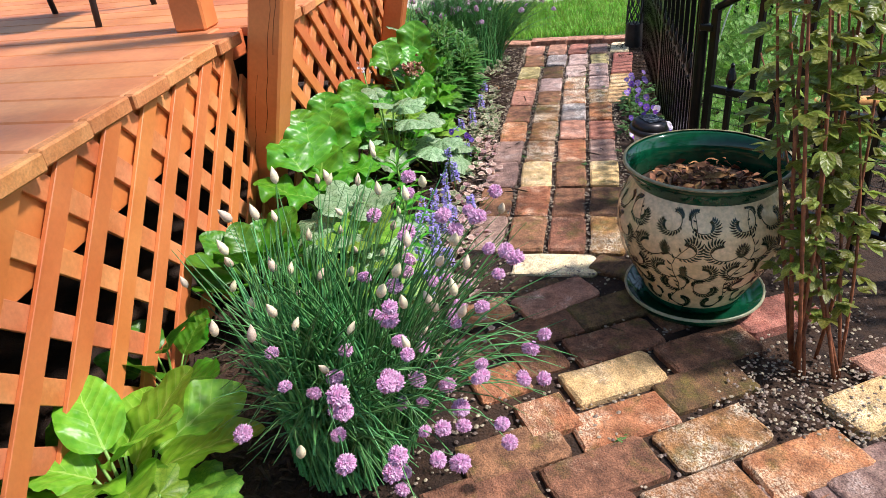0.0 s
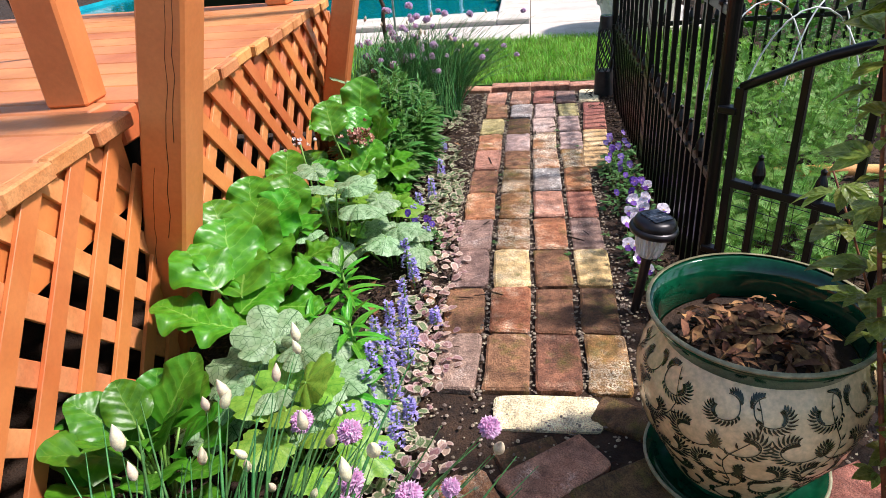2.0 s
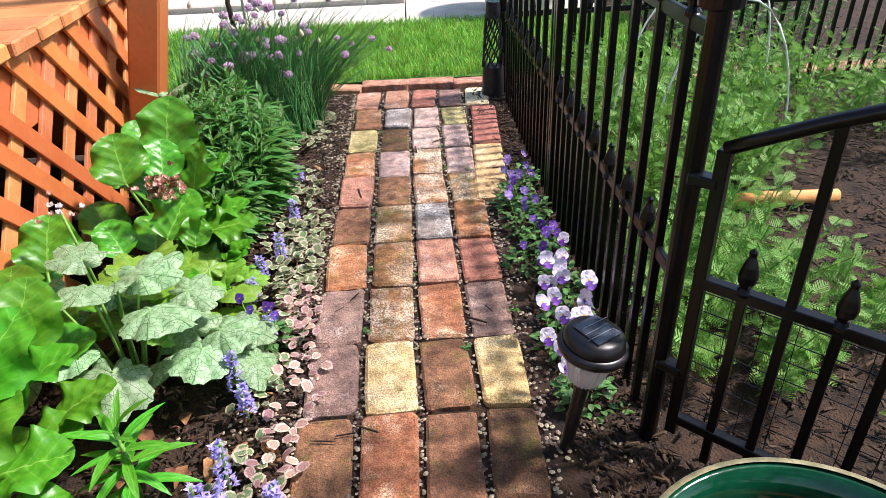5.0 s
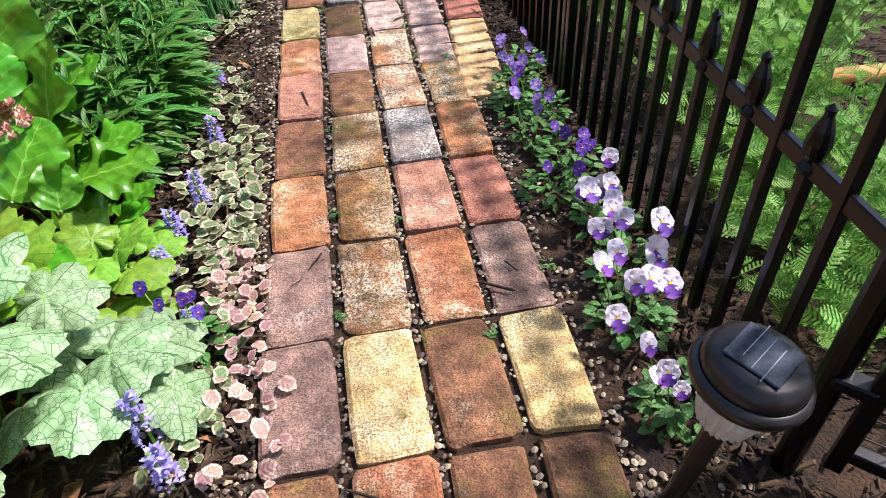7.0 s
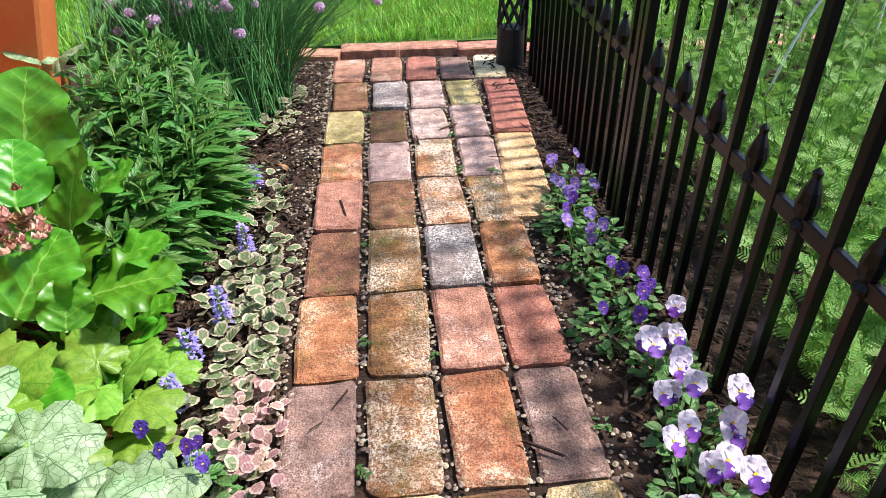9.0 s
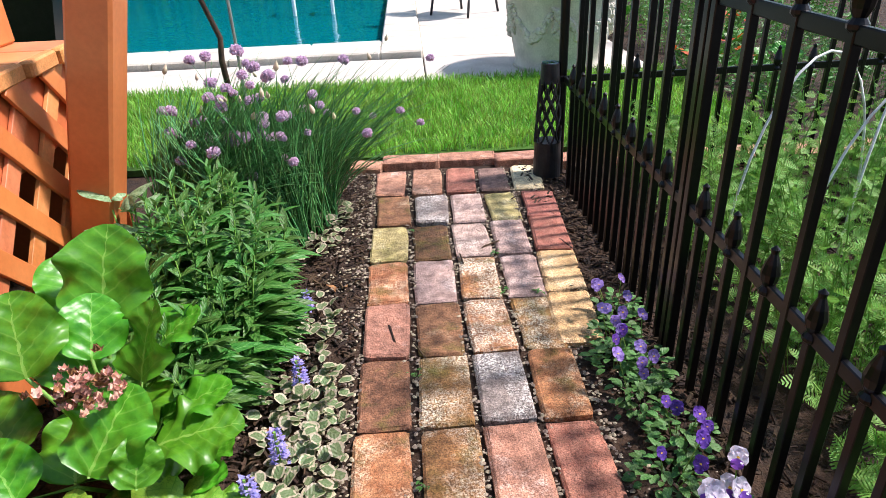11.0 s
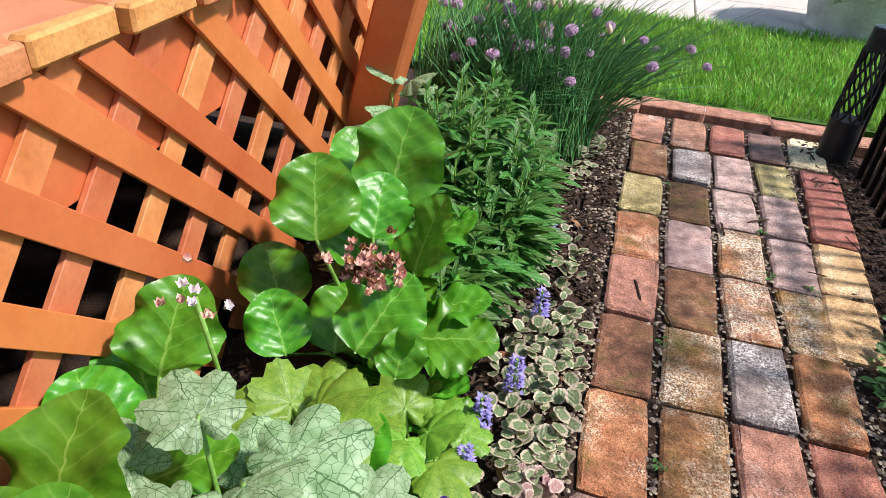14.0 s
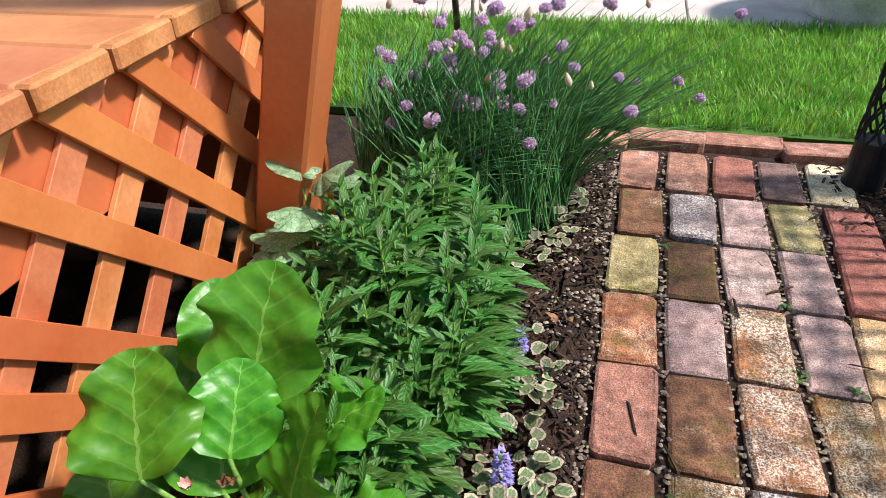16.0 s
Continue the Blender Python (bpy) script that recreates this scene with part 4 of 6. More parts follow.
def chive_clump(label, x, y, base, height, blades, flowers, buds, seed, lean, heads, sag=1.0):
    """Hollow grass-like leaves that fan out, with round flower heads and pointed buds on stalks."""
    rnd = random.Random(seed)
    t = thing("chive_plant", label, "plant", (x, y, -0.02), "chives")
    bm_v, bm_f = [], []

    def blade(a, r0, h, out, rad, droop):
        bx, by = r0 * math.cos(a * 1.7), r0 * math.sin(a * 1.7)
        k = len(bm_v)
        last = None
        wig = rnd.uniform(-0.25, 0.25)
        n = 7
        for i in range(n):
            f = i / (n - 1)
            o = out * f ** 1.5
            px = bx + o * math.cos(a + wig * f) + lean[0] * f * f
            py = by + o * math.sin(a + wig * f) + lean[1] * f * f
            pz = max(0.03, h * (f - droop * f ** 3))
            rr = rad * (1.0 if f < 0.7 else 1 - 0.8 * (f - 0.7) / 0.3)
            for q in range(3):
                bm_v.append((px + rr * math.cos(2.1 * q), py + rr * math.sin(2.1 * q), pz))
            last = (px, py, pz)
        for i in range(n - 1):
            for q in range(3):
                bm_f.append((k + i * 3 + q, k + i * 3 + (q + 1) % 3, k + (i + 1) * 3 + (q + 1) % 3, k + (i + 1) * 3 + q))
        return last
    for i in range(blades):
        a = rnd.uniform(0, 6.283)
        r0 = base * math.sqrt(rnd.random())
        blade(a, r0, height * rnd.uniform(0.55, 1.0), rnd.uniform(0.05, 1.0) * height * (0.5 if sag > 0.9 else 0.6), rnd.uniform(0.002, 0.0034) * (1.2 if sag > 0.9 else 1.0), rnd.choice((0.1, 0.2, 0.45 * sag, 0.6 * sag)))
    ends = []
    for i in range(flowers + buds):
        a = (rnd.gauss(-0.35, 0.65) if i < flowers else rnd.uniform(-2.6, 2.6)) if sag > 0.9 else rnd.uniform(0, 6.283)
        ends.append(blade(a, base * math.sqrt(rnd.random()), height * rnd.uniform(0.7, 1.1), rnd.uniform(0.15, 1.0) * height * (0.42 if sag > 0.9 else 0.5), 0.0024, rnd.uniform(0.05, 0.7 if i < flowers else 0.3) * sag))
    raw("leaf_tuft", bm_v, bm_f, CHIVE, t, True)["kind"] = "stuff"
    for i, e in enumerate(ends):
        if i < flowers:
            ob = new("flower", rnd.choice(heads))
            s = rnd.uniform(0.7, 1.25)
        else:
            ob = new("bud", BUD_M)
            s = rnd.uniform(0.65, 1.0)
        ob.parent = t
        ob.matrix_basis = spot(e[0], e[1], e[2], 0, rnd.uniform(-0.5, 0.5), rnd.uniform(-0.5, 0.5), s)
    return t


chive_clump("clump of chives with pink-purple flowers beside the bricks", -0.25, 1.35, 0.14, 0.66, 900, 82, 56, 3, (0.03, -0.01), CHIVE_HEADS)
chive_clump("tall clump of chives with pale mauve flowers by the deck post", -0.58, 4.62, 0.3, 0.64, 1900, 70, 18, 8, (0.12, -0.05), CHIVE_PALE, 0.62)

# bergenia and heuchera along the skirt, near to far
rosette("bergenia", "bright green broad-leaved plant under the deck lattice", -0.66, 1.12, LIME_M, 16, 11, 0.1, 0.13, 1.1, (0.1, 0.8))
rosette("bergenia", "dark green round-leaved bergenia by the deck skirt", -0.8, 1.5, BERGD_M, 7, 15, 0.08, 0.1, 0.8)
rosette("bergenia", "glossy dark green bergenia by the cedar post", -0.7, 1.88, BERGD_M, 20, 12, 0.1, 0.13, 1.0)
placed_clump("bergenia", "large glossy bright green bergenia leaves beside the deck", -0.70, 2.48, BERG_M, (
    (-0.715, 2.45, 0.32, 0.4, 0.7, 0.1, 1.35), (-0.682, 2.55, 0.33, 0.0, 0.8, -0.1, 1.3), (-0.632, 2.62, 0.34, -0.4, 0.75, 0.1, 1.2), (-0.567, 2.62, 0.29, -0.9, 0.5, -0.2, 1.0),
    (-0.625, 2.72, 0.35, 0.0, 0.9, 0.2, 1.0), (-0.60, 2.35, 0.23, -0.6, 0.4, 0.1, 1.0), (-0.64, 2.30, 0.2, 0.9, 0.35, -0.1, 1.1), (-0.76, 2.36, 0.31, 0.9, 0.6, 0.1, 1.15),
    (-0.78, 2.56, 0.34, 0.7, 0.8, 0.0, 1.1), (-0.55, 2.48, 0.2, -1.3, 0.2, 0.1, 0.95), (-0.70, 2.22, 0.22, 1.6, 0.3, 0.0, 1.0), (-0.52, 2.40, 0.15, -1.6, 0.1, 0.2, 0.9), (-0.72, 2.66, 0.36, 0.3, 1.0, 0.0, 1.1),
    (-0.78, 2.24, 0.24, 1.3, 0.4, 0.1, 1.0), (-0.62, 2.50, 0.28, -0.5, 0.5, 0.2, 1.1), (-0.66, 2.40, 0.27, 0.2, 0.5, -0.2, 1.1), (-0.57, 2.56, 0.18, -1.2, 0.2, 0.0, 0.9), (-0.52, 2.64, 0.2, -1.0, 0.4, 0.0, 0.8)))
placed_clump("bergenia", "broad green bergenia leaves beside the lattice", -0.75, 2.95, BERG_M, (
    (-0.767, 3.10, 0.30, 0.1, 0.85, 0.1, 1.0), (-0.734, 2.85, 0.30, 0.3, 0.7, -0.2, 1.15), (-0.74, 2.74, 0.27, 0.8, 0.5, 0.1, 1.1), (-0.66, 2.96, 0.2, -0.9, 0.4, -0.1, 0.9),
    (-0.64, 2.80, 0.2, -1.1, 0.3, 0.1, 1.0), (-0.80, 2.96, 0.25, 1.0, 0.6, 0.0, 0.9), (-0.68, 2.74, 0.24, 1.9, 0.3, 0.1, 1.0), (-0.83, 3.08, 0.22, 0.9, 0.6, 0.0, 0.9), (-0.487, 3.10, 0.14, -0.4, 0.6, 0.2, 0.9)))
placed_clump("bergenia", "big green bergenia with a faded pink flower head", -0.60, 3.44, BERG_M, (
    (-0.665, 3.37, 0.40, 0.45, 0.95, -0.15, 1.0), (-0.561, 3.50, 0.44, -0.1, 1.1, 0.1, 1.15), (-0.476, 3.40, 0.35, -0.3, 1.15, -0.45, 0.95), (-0.572, 3.43, 0.37, 0.1, 0.9, 0.3, 0.8),
    (-0.497, 3.26, 0.28, -0.5, 0.75, 0.3, 1.0), (-0.393, 3.34, 0.19, -1.35, 0.2, 0.1, 1.0), (-0.753, 3.36, 0.22, 0.7, 0.7, 0.0, 0.9), (-0.451, 3.22, 0.24, -0.2, 1.1, 0.6, 0.55),
    (-0.675, 3.23, 0.23, 0.8, 0.8, -0.2, 0.75), (-0.66, 3.56, 0.38, 0.9, 0.9, 0.0, 0.95), (-0.47, 3.50, 0.30, -1.0, 0.7, 0.0, 0.9), (-0.73, 3.48, 0.32, 1.1, 0.7, 0.1, 0.9),
    (-0.60, 3.32, 0.20, 0.2, 0.6, 0.0, 0.9), (-0.52, 3.40, 0.22, -0.6, 0.5, 0.1, 1.0), (-0.62, 3.44, 0.30, 0.5, 0.7, 0.2, 1.0), (-0.42, 3.42, 0.2, -1.2, 0.4, 0.0, 0.9)))
rosette("heuchera", "silver-green veined heuchera by the deck", -0.56, 2.9, HEU_M, 13, 31, 0.16, 0.25, 1.0, (-0.4, 0.5))
rosette("heuchera", "silver-green veined heuchera leaves leaning over the ajuga", -0.37, 2.92, HEU_M, 6, 39, 0.1, 0.13, 0.95, (-0.7, 0.2))
rosette("heuchera", "lime green veined heuchera among the bergenias", -0.56, 3.08, HEUG_M, 14, 37, 0.12, 0.18, 0.9, (-0.3, 0.5))
rosette("heuchera", "small lime green heuchera low beside the big bergenia", -0.42, 3.2, HEUG_M, 12, 41, 0.09, 0.1, 0.85, (-0.2, 0.5))
rosette("bergenia", "young bright green bergenia leaves low over the mulch", -0.47, 3.34, BERG_M, 7, 43, 0.06, 0.06, 0.7, (0.1, 0.7))
rosette("heuchera", "veined silver-green heuchera beside the lilies", -0.46, 2.1, HEU_M, 14, 33, 0.14, 0.18, 1.05, (-0.4, 0.4))
rosette("heuchera", "lime green veined heuchera near the chives", -0.4, 1.98, HEUG_M, 14, 34, 0.13, 0.17, 0.9, (-0.3, 0.5))
rosette("heuchera", "silver-green veined heuchera by the far cedar post", -0.75, 4.02, HEU_M, 11, 35, 0.09, 0.28, 0.8, (-0.3, 0.5))
rosette("heuchera", "pale veined leaves low in front of the chives", -0.5, 1.05, HEUG_M, 9, 36, 0.1, 0.12, 0.9, (-0.2, 0.4))


def flower_truss(x, y, z, seed, n, mats, label):
    rnd = random.Random(seed)
    t = thing("bergenia_flower", label, "flower", (x, y, z - 0.2))
    part("stalk", tube([(0.02, 0.03, 0.22 - z), (0.01, 0.01, 0.05), (0, 0, 0.2)], 0.0035, 6), GSTEM, t, smooth=True)
    V = np.array([(-0.5, 0, 0), (0, -0.5, 0.1), (0.5, 0, 0), (0, 0.7, 0.35)]) * 0.0115
    for m, part_n in mats:
        poses = []
        for i in range(int(n * part_n)):
            c = Vector((rnd.gauss(0, 0.027), rnd.gauss(0, 0.024), 0.2 + rnd.gauss(0.0, 0.022)))
            for q in range(6):
                poses.append(Matrix.Translation(c) @ Matrix.Rotation(q * 1.05, 4, "Z") @ Matrix.Rotation(rnd.uniform(0.2, 1.3), 4, "X") @ Matrix.Translation((0, 0.006, 0)))
        scatter("petals", (V, [(0, 1, 2, 3)], None), poses, m, t, False)
    return t


flower_truss(-0.53, 3.28, 0.33, 1, 48, ((PINKF, 1.0), (DRY, 0.5)), "fading pink and brown bergenia flower head")
flower_truss(-0.685, 3.06, 0.40, 2, 7, ((WHITEF, 0.7), (PINKF, 0.6)), "small pale pink bergenia blossoms")


def lily(x, y, h, seed, label):
    rnd = random.Random(seed)
    t = thing("lily", label, "plant", (x, y, -0.02), "young lilies")
    part("stem", tube([(0, 0, 0), (0.004, 0.003, h * 0.6), (0, 0, h)], 0.005, 7, None, 0.7), GSTEM, t, smooth=True)
    for i in range(24):
        f = i / 23
        ob = new("leaf", rnd.choice(LILY_M))
        ob.parent = t
        ob.matrix_basis = spot(0, 0, h * (0.25 + 0.75 * f), i * 2.4, 0.15 + 0.9 * f ** 3 + rnd.uniform(-0.1, 0.1), 0, rnd.uniform(0.75, 1.1) * (1 - 0.35 * f))
    return t


lily(-0.44, 2.56, 0.2, 1, "young lily with whorled narrow green leaves")
lily(-0.36, 2.32, 0.17, 2, "young lily with whorled narrow green leaves")
lily(-0.48, 2.34, 0.14, 3, "young lily with whorled narrow green leaves")
lily(-0.3, 2.1, 0.12, 4, "young lily with whorled narrow green leaves")


def leafy_bush(x, y, rx, ry, h, stems, seed, label):
    """Upright stems with pairs of narrow leaves up to a fresh tip."""
    rnd = random.Random(seed)
    t = thing("phlox", label, "plant", (x, y, -0.02))
    shape = leaf_shape(0.072, 0.024, "lance", 4, 2, 0.5, 0.3, 0, 1)
    b = bmesh.new()
    poses = []
    for i in range(stems):
        a, r = rnd.uniform(0, 6.283), math.sqrt(rnd.random())
        bx, by = rx * 0.8 * r * math.cos(a), ry * 0.8 * r * math.sin(a)
        hh = h * rnd.uniform(0.75, 1.08) * (1 - 0.45 * r ** 2.5)
        tx, ty = bx + rx * 0.32 * r * math.cos(a) + rnd.uniform(-0.02, 0.02), by + ry * 0.32 * r * math.sin(a) + rnd.uniform(-0.02, 0.02)
        tube([(bx, by, 0), ((bx + tx) / 2, (by + ty) / 2, hh * 0.5), (tx, ty, hh)], 0.0022, 3, b)
        n = int(hh / 0.02)
        for k in range(n):
            f = (k + 1) / n
            px, py = bx + (tx - bx) * f, by + (ty - by) * f
            s = (0.75 + 0.5 * math.sin(math.pi * f)) * rnd.uniform(0.8, 1.25) * (1 if f < 0.93 else 0.7)
            for q in (0, 1):
                poses.append(spot(px, py, hh * f, k * 1.57 + q * math.pi + rnd.uniform(-0.4, 0.4), (0.25 + 0.75 * f ** 5) + rnd.uniform(-0.35, 0.3), rnd.uniform(-0.4, 0.4), s))
    part("stem_tuft", b, GSTEM, t)["kind"] = "stuff"
    scatter("foliage", shape, poses, PHLOX, t)
    return t


leafy_bush(-0.53, 3.86, 0.2, 0.42, 0.44, 160, 5, "bushy green garden phlox with narrow leaves")


def ajuga(x, y, h, seed):
    rnd = random.Random(seed)
    t = thing("ajuga_spike", "blue-violet ajuga flower spike above variegated leaves", "flower", (x, y, -0.02), "ajuga spikes")
    part("stem", tube([(0, 0, 0), (rnd.uniform(-0.01, 0.01), 0, h)], 0.003, 5), GSTEM, t)
    V = np.array([(-0.45, 0, 0), (0, -0.1, -0.25), (0.45, 0, 0), (0, 0.8, 0.1)]) * 0.011
    poses = []
    for i in range(110):
        f = rnd.random()
        z = 0.035 + (h - 0.03) * f
        a = rnd.uniform(0, 6.283)
        r = 0.014 * (1.1 - 0.6 * f)
        poses.append(spot(r * math.cos(a), r * math.sin(a), z, a - math.pi / 2, rnd.uniform(-0.5, 0.5), rnd.uniform(-0.4, 0.4), rnd.uniform(0.7, 1.3)))
    scatter("petals", (V, [(0, 1, 2, 3)], None), poses, BLUE, t, False)


for i, (x, y, h) in enumerate(((-0.30, 2.83, 0.15), (-0.265, 2.76, 0.11), (-0.26, 2.55, 0.16), (-0.29, 2.48, 0.13), (-0.255, 2.33, 0.14), (-0.21, 2.40, 0.1), (-0.30, 2.27, 0.13), (-0.28, 3.66, 0.11), (-0.33, 3.2, 0.1), (-0.29, 3.42, 0.12),
                               (-0.16, 2.5, 0.09), (-0.22, 2.17, 0.14), (-0.25, 2.05, 0.13), (-0.17, 2.1, 0.1), (-0.31, 4.0, 0.09), (-0.2, 1.93, 0.12), (-0.36, 2.95, 0.09), (-0.26, 3.05, 0.08), (-0.24, 2.22, 0.16), (-0.27, 2.12, 0.17), (-0.21, 2.3, 0.15), (-0.29, 2.02, 0.15), (-0.19, 2.02, 0.14), (-0.24, 2.45, 0.15), (-0.31, 2.38, 0.14), (-0.33, 3.32, 0.1), (-0.4, 4.55, 0.13), (-0.32, 4.72, 0.14), (-0.42, 4.78, 0.12))):
    ajuga(x, y, h, i)


def mat_of_leaves(name, label, spots, material, seed, n, size):
    """A low carpet of small round leaves."""
    rnd = random.Random(seed)
    shape = leaf_shape(0.026, 0.02, "round", 4, 2, 0.3, 0.2, 0, 1)
    poses = []
    for i in range(n):
        x0, y0, rx, ry = rnd.choice(spots)
        a, r = rnd.uniform(0, 6.283), math.sqrt(rnd.random())
        poses.append(spot(x0 + rx * r * math.cos(a), y0 + ry * r * math.sin(a), rnd.uniform(-0.005, 0.04) * (1.2 - r * 0.6), rnd.uniform(0, 6.283), rnd.uniform(-0.1, 0.8), rnd.uniform(-0.4, 0.4), size * rnd.uniform(0.7, 1.4)))
    tagged(scatter(name, shape, poses, material), label, "plant", kind="stuff")


mat_of_leaves("ajuga_carpet", "cream-edged variegated ajuga leaves carpeting the bed", [(-0.25, 2.4, 0.11, 0.3), (-0.25, 2.25, 0.11, 0.25), (-0.27, 3.1, 0.09, 0.35), (-0.3, 3.75, 0.1, 0.32), (-0.22, 3.45, 0.06, 0.3), (-0.24, 2.0, 0.11, 0.2), (-0.35, 4.6, 0.12, 0.3)], VARIEG, 1, 900, 1.15)
mat_of_leaves("pink_carpet", "pinkish ajuga leaves creeping over the brick edge", [(-0.17, 2.75, 0.07, 0.35), (-0.2, 3.15, 0.05, 0.12), (-0.15, 2.35, 0.06, 0.2), (-0.1, 1.85, 0.1, 0.2)], PINKLEAF, 2, 300, 1.0)


# ---- violas ----
def viola_meshes():
    """Five petals: three colour schemes."""
    out = []
    for top, low in (("58349e", "7c54c0"), ("f0e4f6", "9458b8"), ("8468c2", "ac94dc")):
        a = surface("viola_top_" + top, top, low if top != "f0e4f6" else "f6f0fa", 60, 200, 0.6, 0.1, hue=0.015, val=0.15, transl=0.3)
        bmat = surface("viola_low_" + low, low, "3a1f7a" if top != "f0e4f6" else "6a38a8", 60, 200, 0.6, 0.1, hue=0.015, val=0.15, transl=0.3)
        ymat = surface("viola_eye", "e2b020", "f2d050", 90, 200, 0.6, 0.1)
        V, F, M = [], [], []
        for k, (ang, s, mi) in enumerate(((0.5, 1.0, 0), (-0.5, 1.0, 0), (1.75, 0.85, 1), (-1.75, 0.85, 1), (3.14, 1.05, 1))):
            sh, fc, _ = leaf_shape(0.0185 * s, 0.02 * s, "round", 6, 6, -0.1, 0.12, 0.12, k)
            sh = sh + np.array((0, 0.0015, 0))
            R = np.array(Matrix.Rotation(ang, 3, "Z"))
            base = len(V)
            for v in sh:
                w = R @ v
                V.append((w[0], w[1], w[2] + 0.0008 * k))
            F += [tuple(i + base for i in f) for f in fc]
            M += [0 if top == "f0e4f6" and k < 4 else mi] * len(fc)
        base = len(V)
        V += [(-0.003, 0, 0.003), (0, -0.004, 0.003), (0.003, 0, 0.003), (0, 0.002, 0.003)]
        F.append((base, base + 1, base + 2, base + 3))
        M.append(2)
        me = bpy.data.meshes.new("flower")
        me.from_pydata(V, [], F)
        for m in (a, bmat, ymat):
            me.materials.append(m)
        me.polygons.foreach_set("material_index", M)
        out.append(me)
    return out


VIOLA_M = viola_meshes()


def viola_plant(x, y, scheme, flowers, seed, size=1.0, r=0.06):
    rnd = random.Random(seed)
    words = ("deep violet-blue viola plant in flower by the iron fence", "white and purple pansy plant in flower by the iron fence", "lilac-blue viola plant in flower by the iron fence")[scheme]
    t = thing("viola", words, "flower", (x, y, -0.02), "violas along the fence")
    shape = leaf_shape(0.025, 0.015, "round", 4, 2, 0.5, 0.25, 0, 1)
    poses = []
    for i in range(80):
        a, q = rnd.uniform(0, 6.283), math.sqrt(rnd.random())
        poses.append(spot(r * q * math.cos(a), r * q * math.sin(a), rnd.uniform(0.01, 0.085) * (1.1 - 0.5 * q), a - 1.57 + rnd.uniform(-0.6, 0.6), rnd.uniform(-0.1, 0.7), rnd.uniform(-0.3, 0.3), rnd.uniform(0.7, 1.2)))
    scatter("foliage", shape, poses, VIOLEAF, t)
    b = bmesh.new()
    for i in range(flowers):
        a, q = rnd.uniform(0, 6.283), math.sqrt(rnd.random())
        px, py, pz = r * 1.15 * q * math.cos(a), r * 1.15 * q * math.sin(a), rnd.uniform(0.08, 0.15)
        tube([(px * 0.4, py * 0.4, 0.01), (px * 0.8, py * 0.8, pz * 0.7), (px, py, pz)], 0.0013, 3, b)
        ob = new("flower", VIOLA_M[scheme])
        ob.parent = t
        ob.matrix_basis = spot(px, py, pz, rnd.uniform(-0.7, 0.5), rnd.uniform(0.5, 1.2), rnd.uniform(-0.3, 0.3), size * rnd.uniform(0.8, 1.15))
    part("stem_tuft", b, GSTEM, t)["kind"] = "stuff"


for i, (x, y, s, n, sz) in enumerate(((0.5, 2.75, 1, 4, 0.9), (0.485, 2.93, 1, 6, 1.2), (0.52, 3.06, 1, 7, 1.25), (0.54, 3.2, 1, 6, 1.25), (0.47, 3.33, 0, 5, 0.95), (0.53, 3.42, 0, 6, 0.95), (0.49, 3.55, 2, 6, 1.0), (0.53, 3.66, 2, 5, 1.0), (0.50, 3.78, 2, 6, 1.05), (0.54, 3.9, 2, 6, 1.0), (0.47, 3.68, 0, 4, 0.9), (-0.27, 3.03, 0, 7, 0.75))):
    viola_plant(x, y, s, n if s == 1 else n - 2, 40 + i, sz if s == 1 else sz * 0.85)


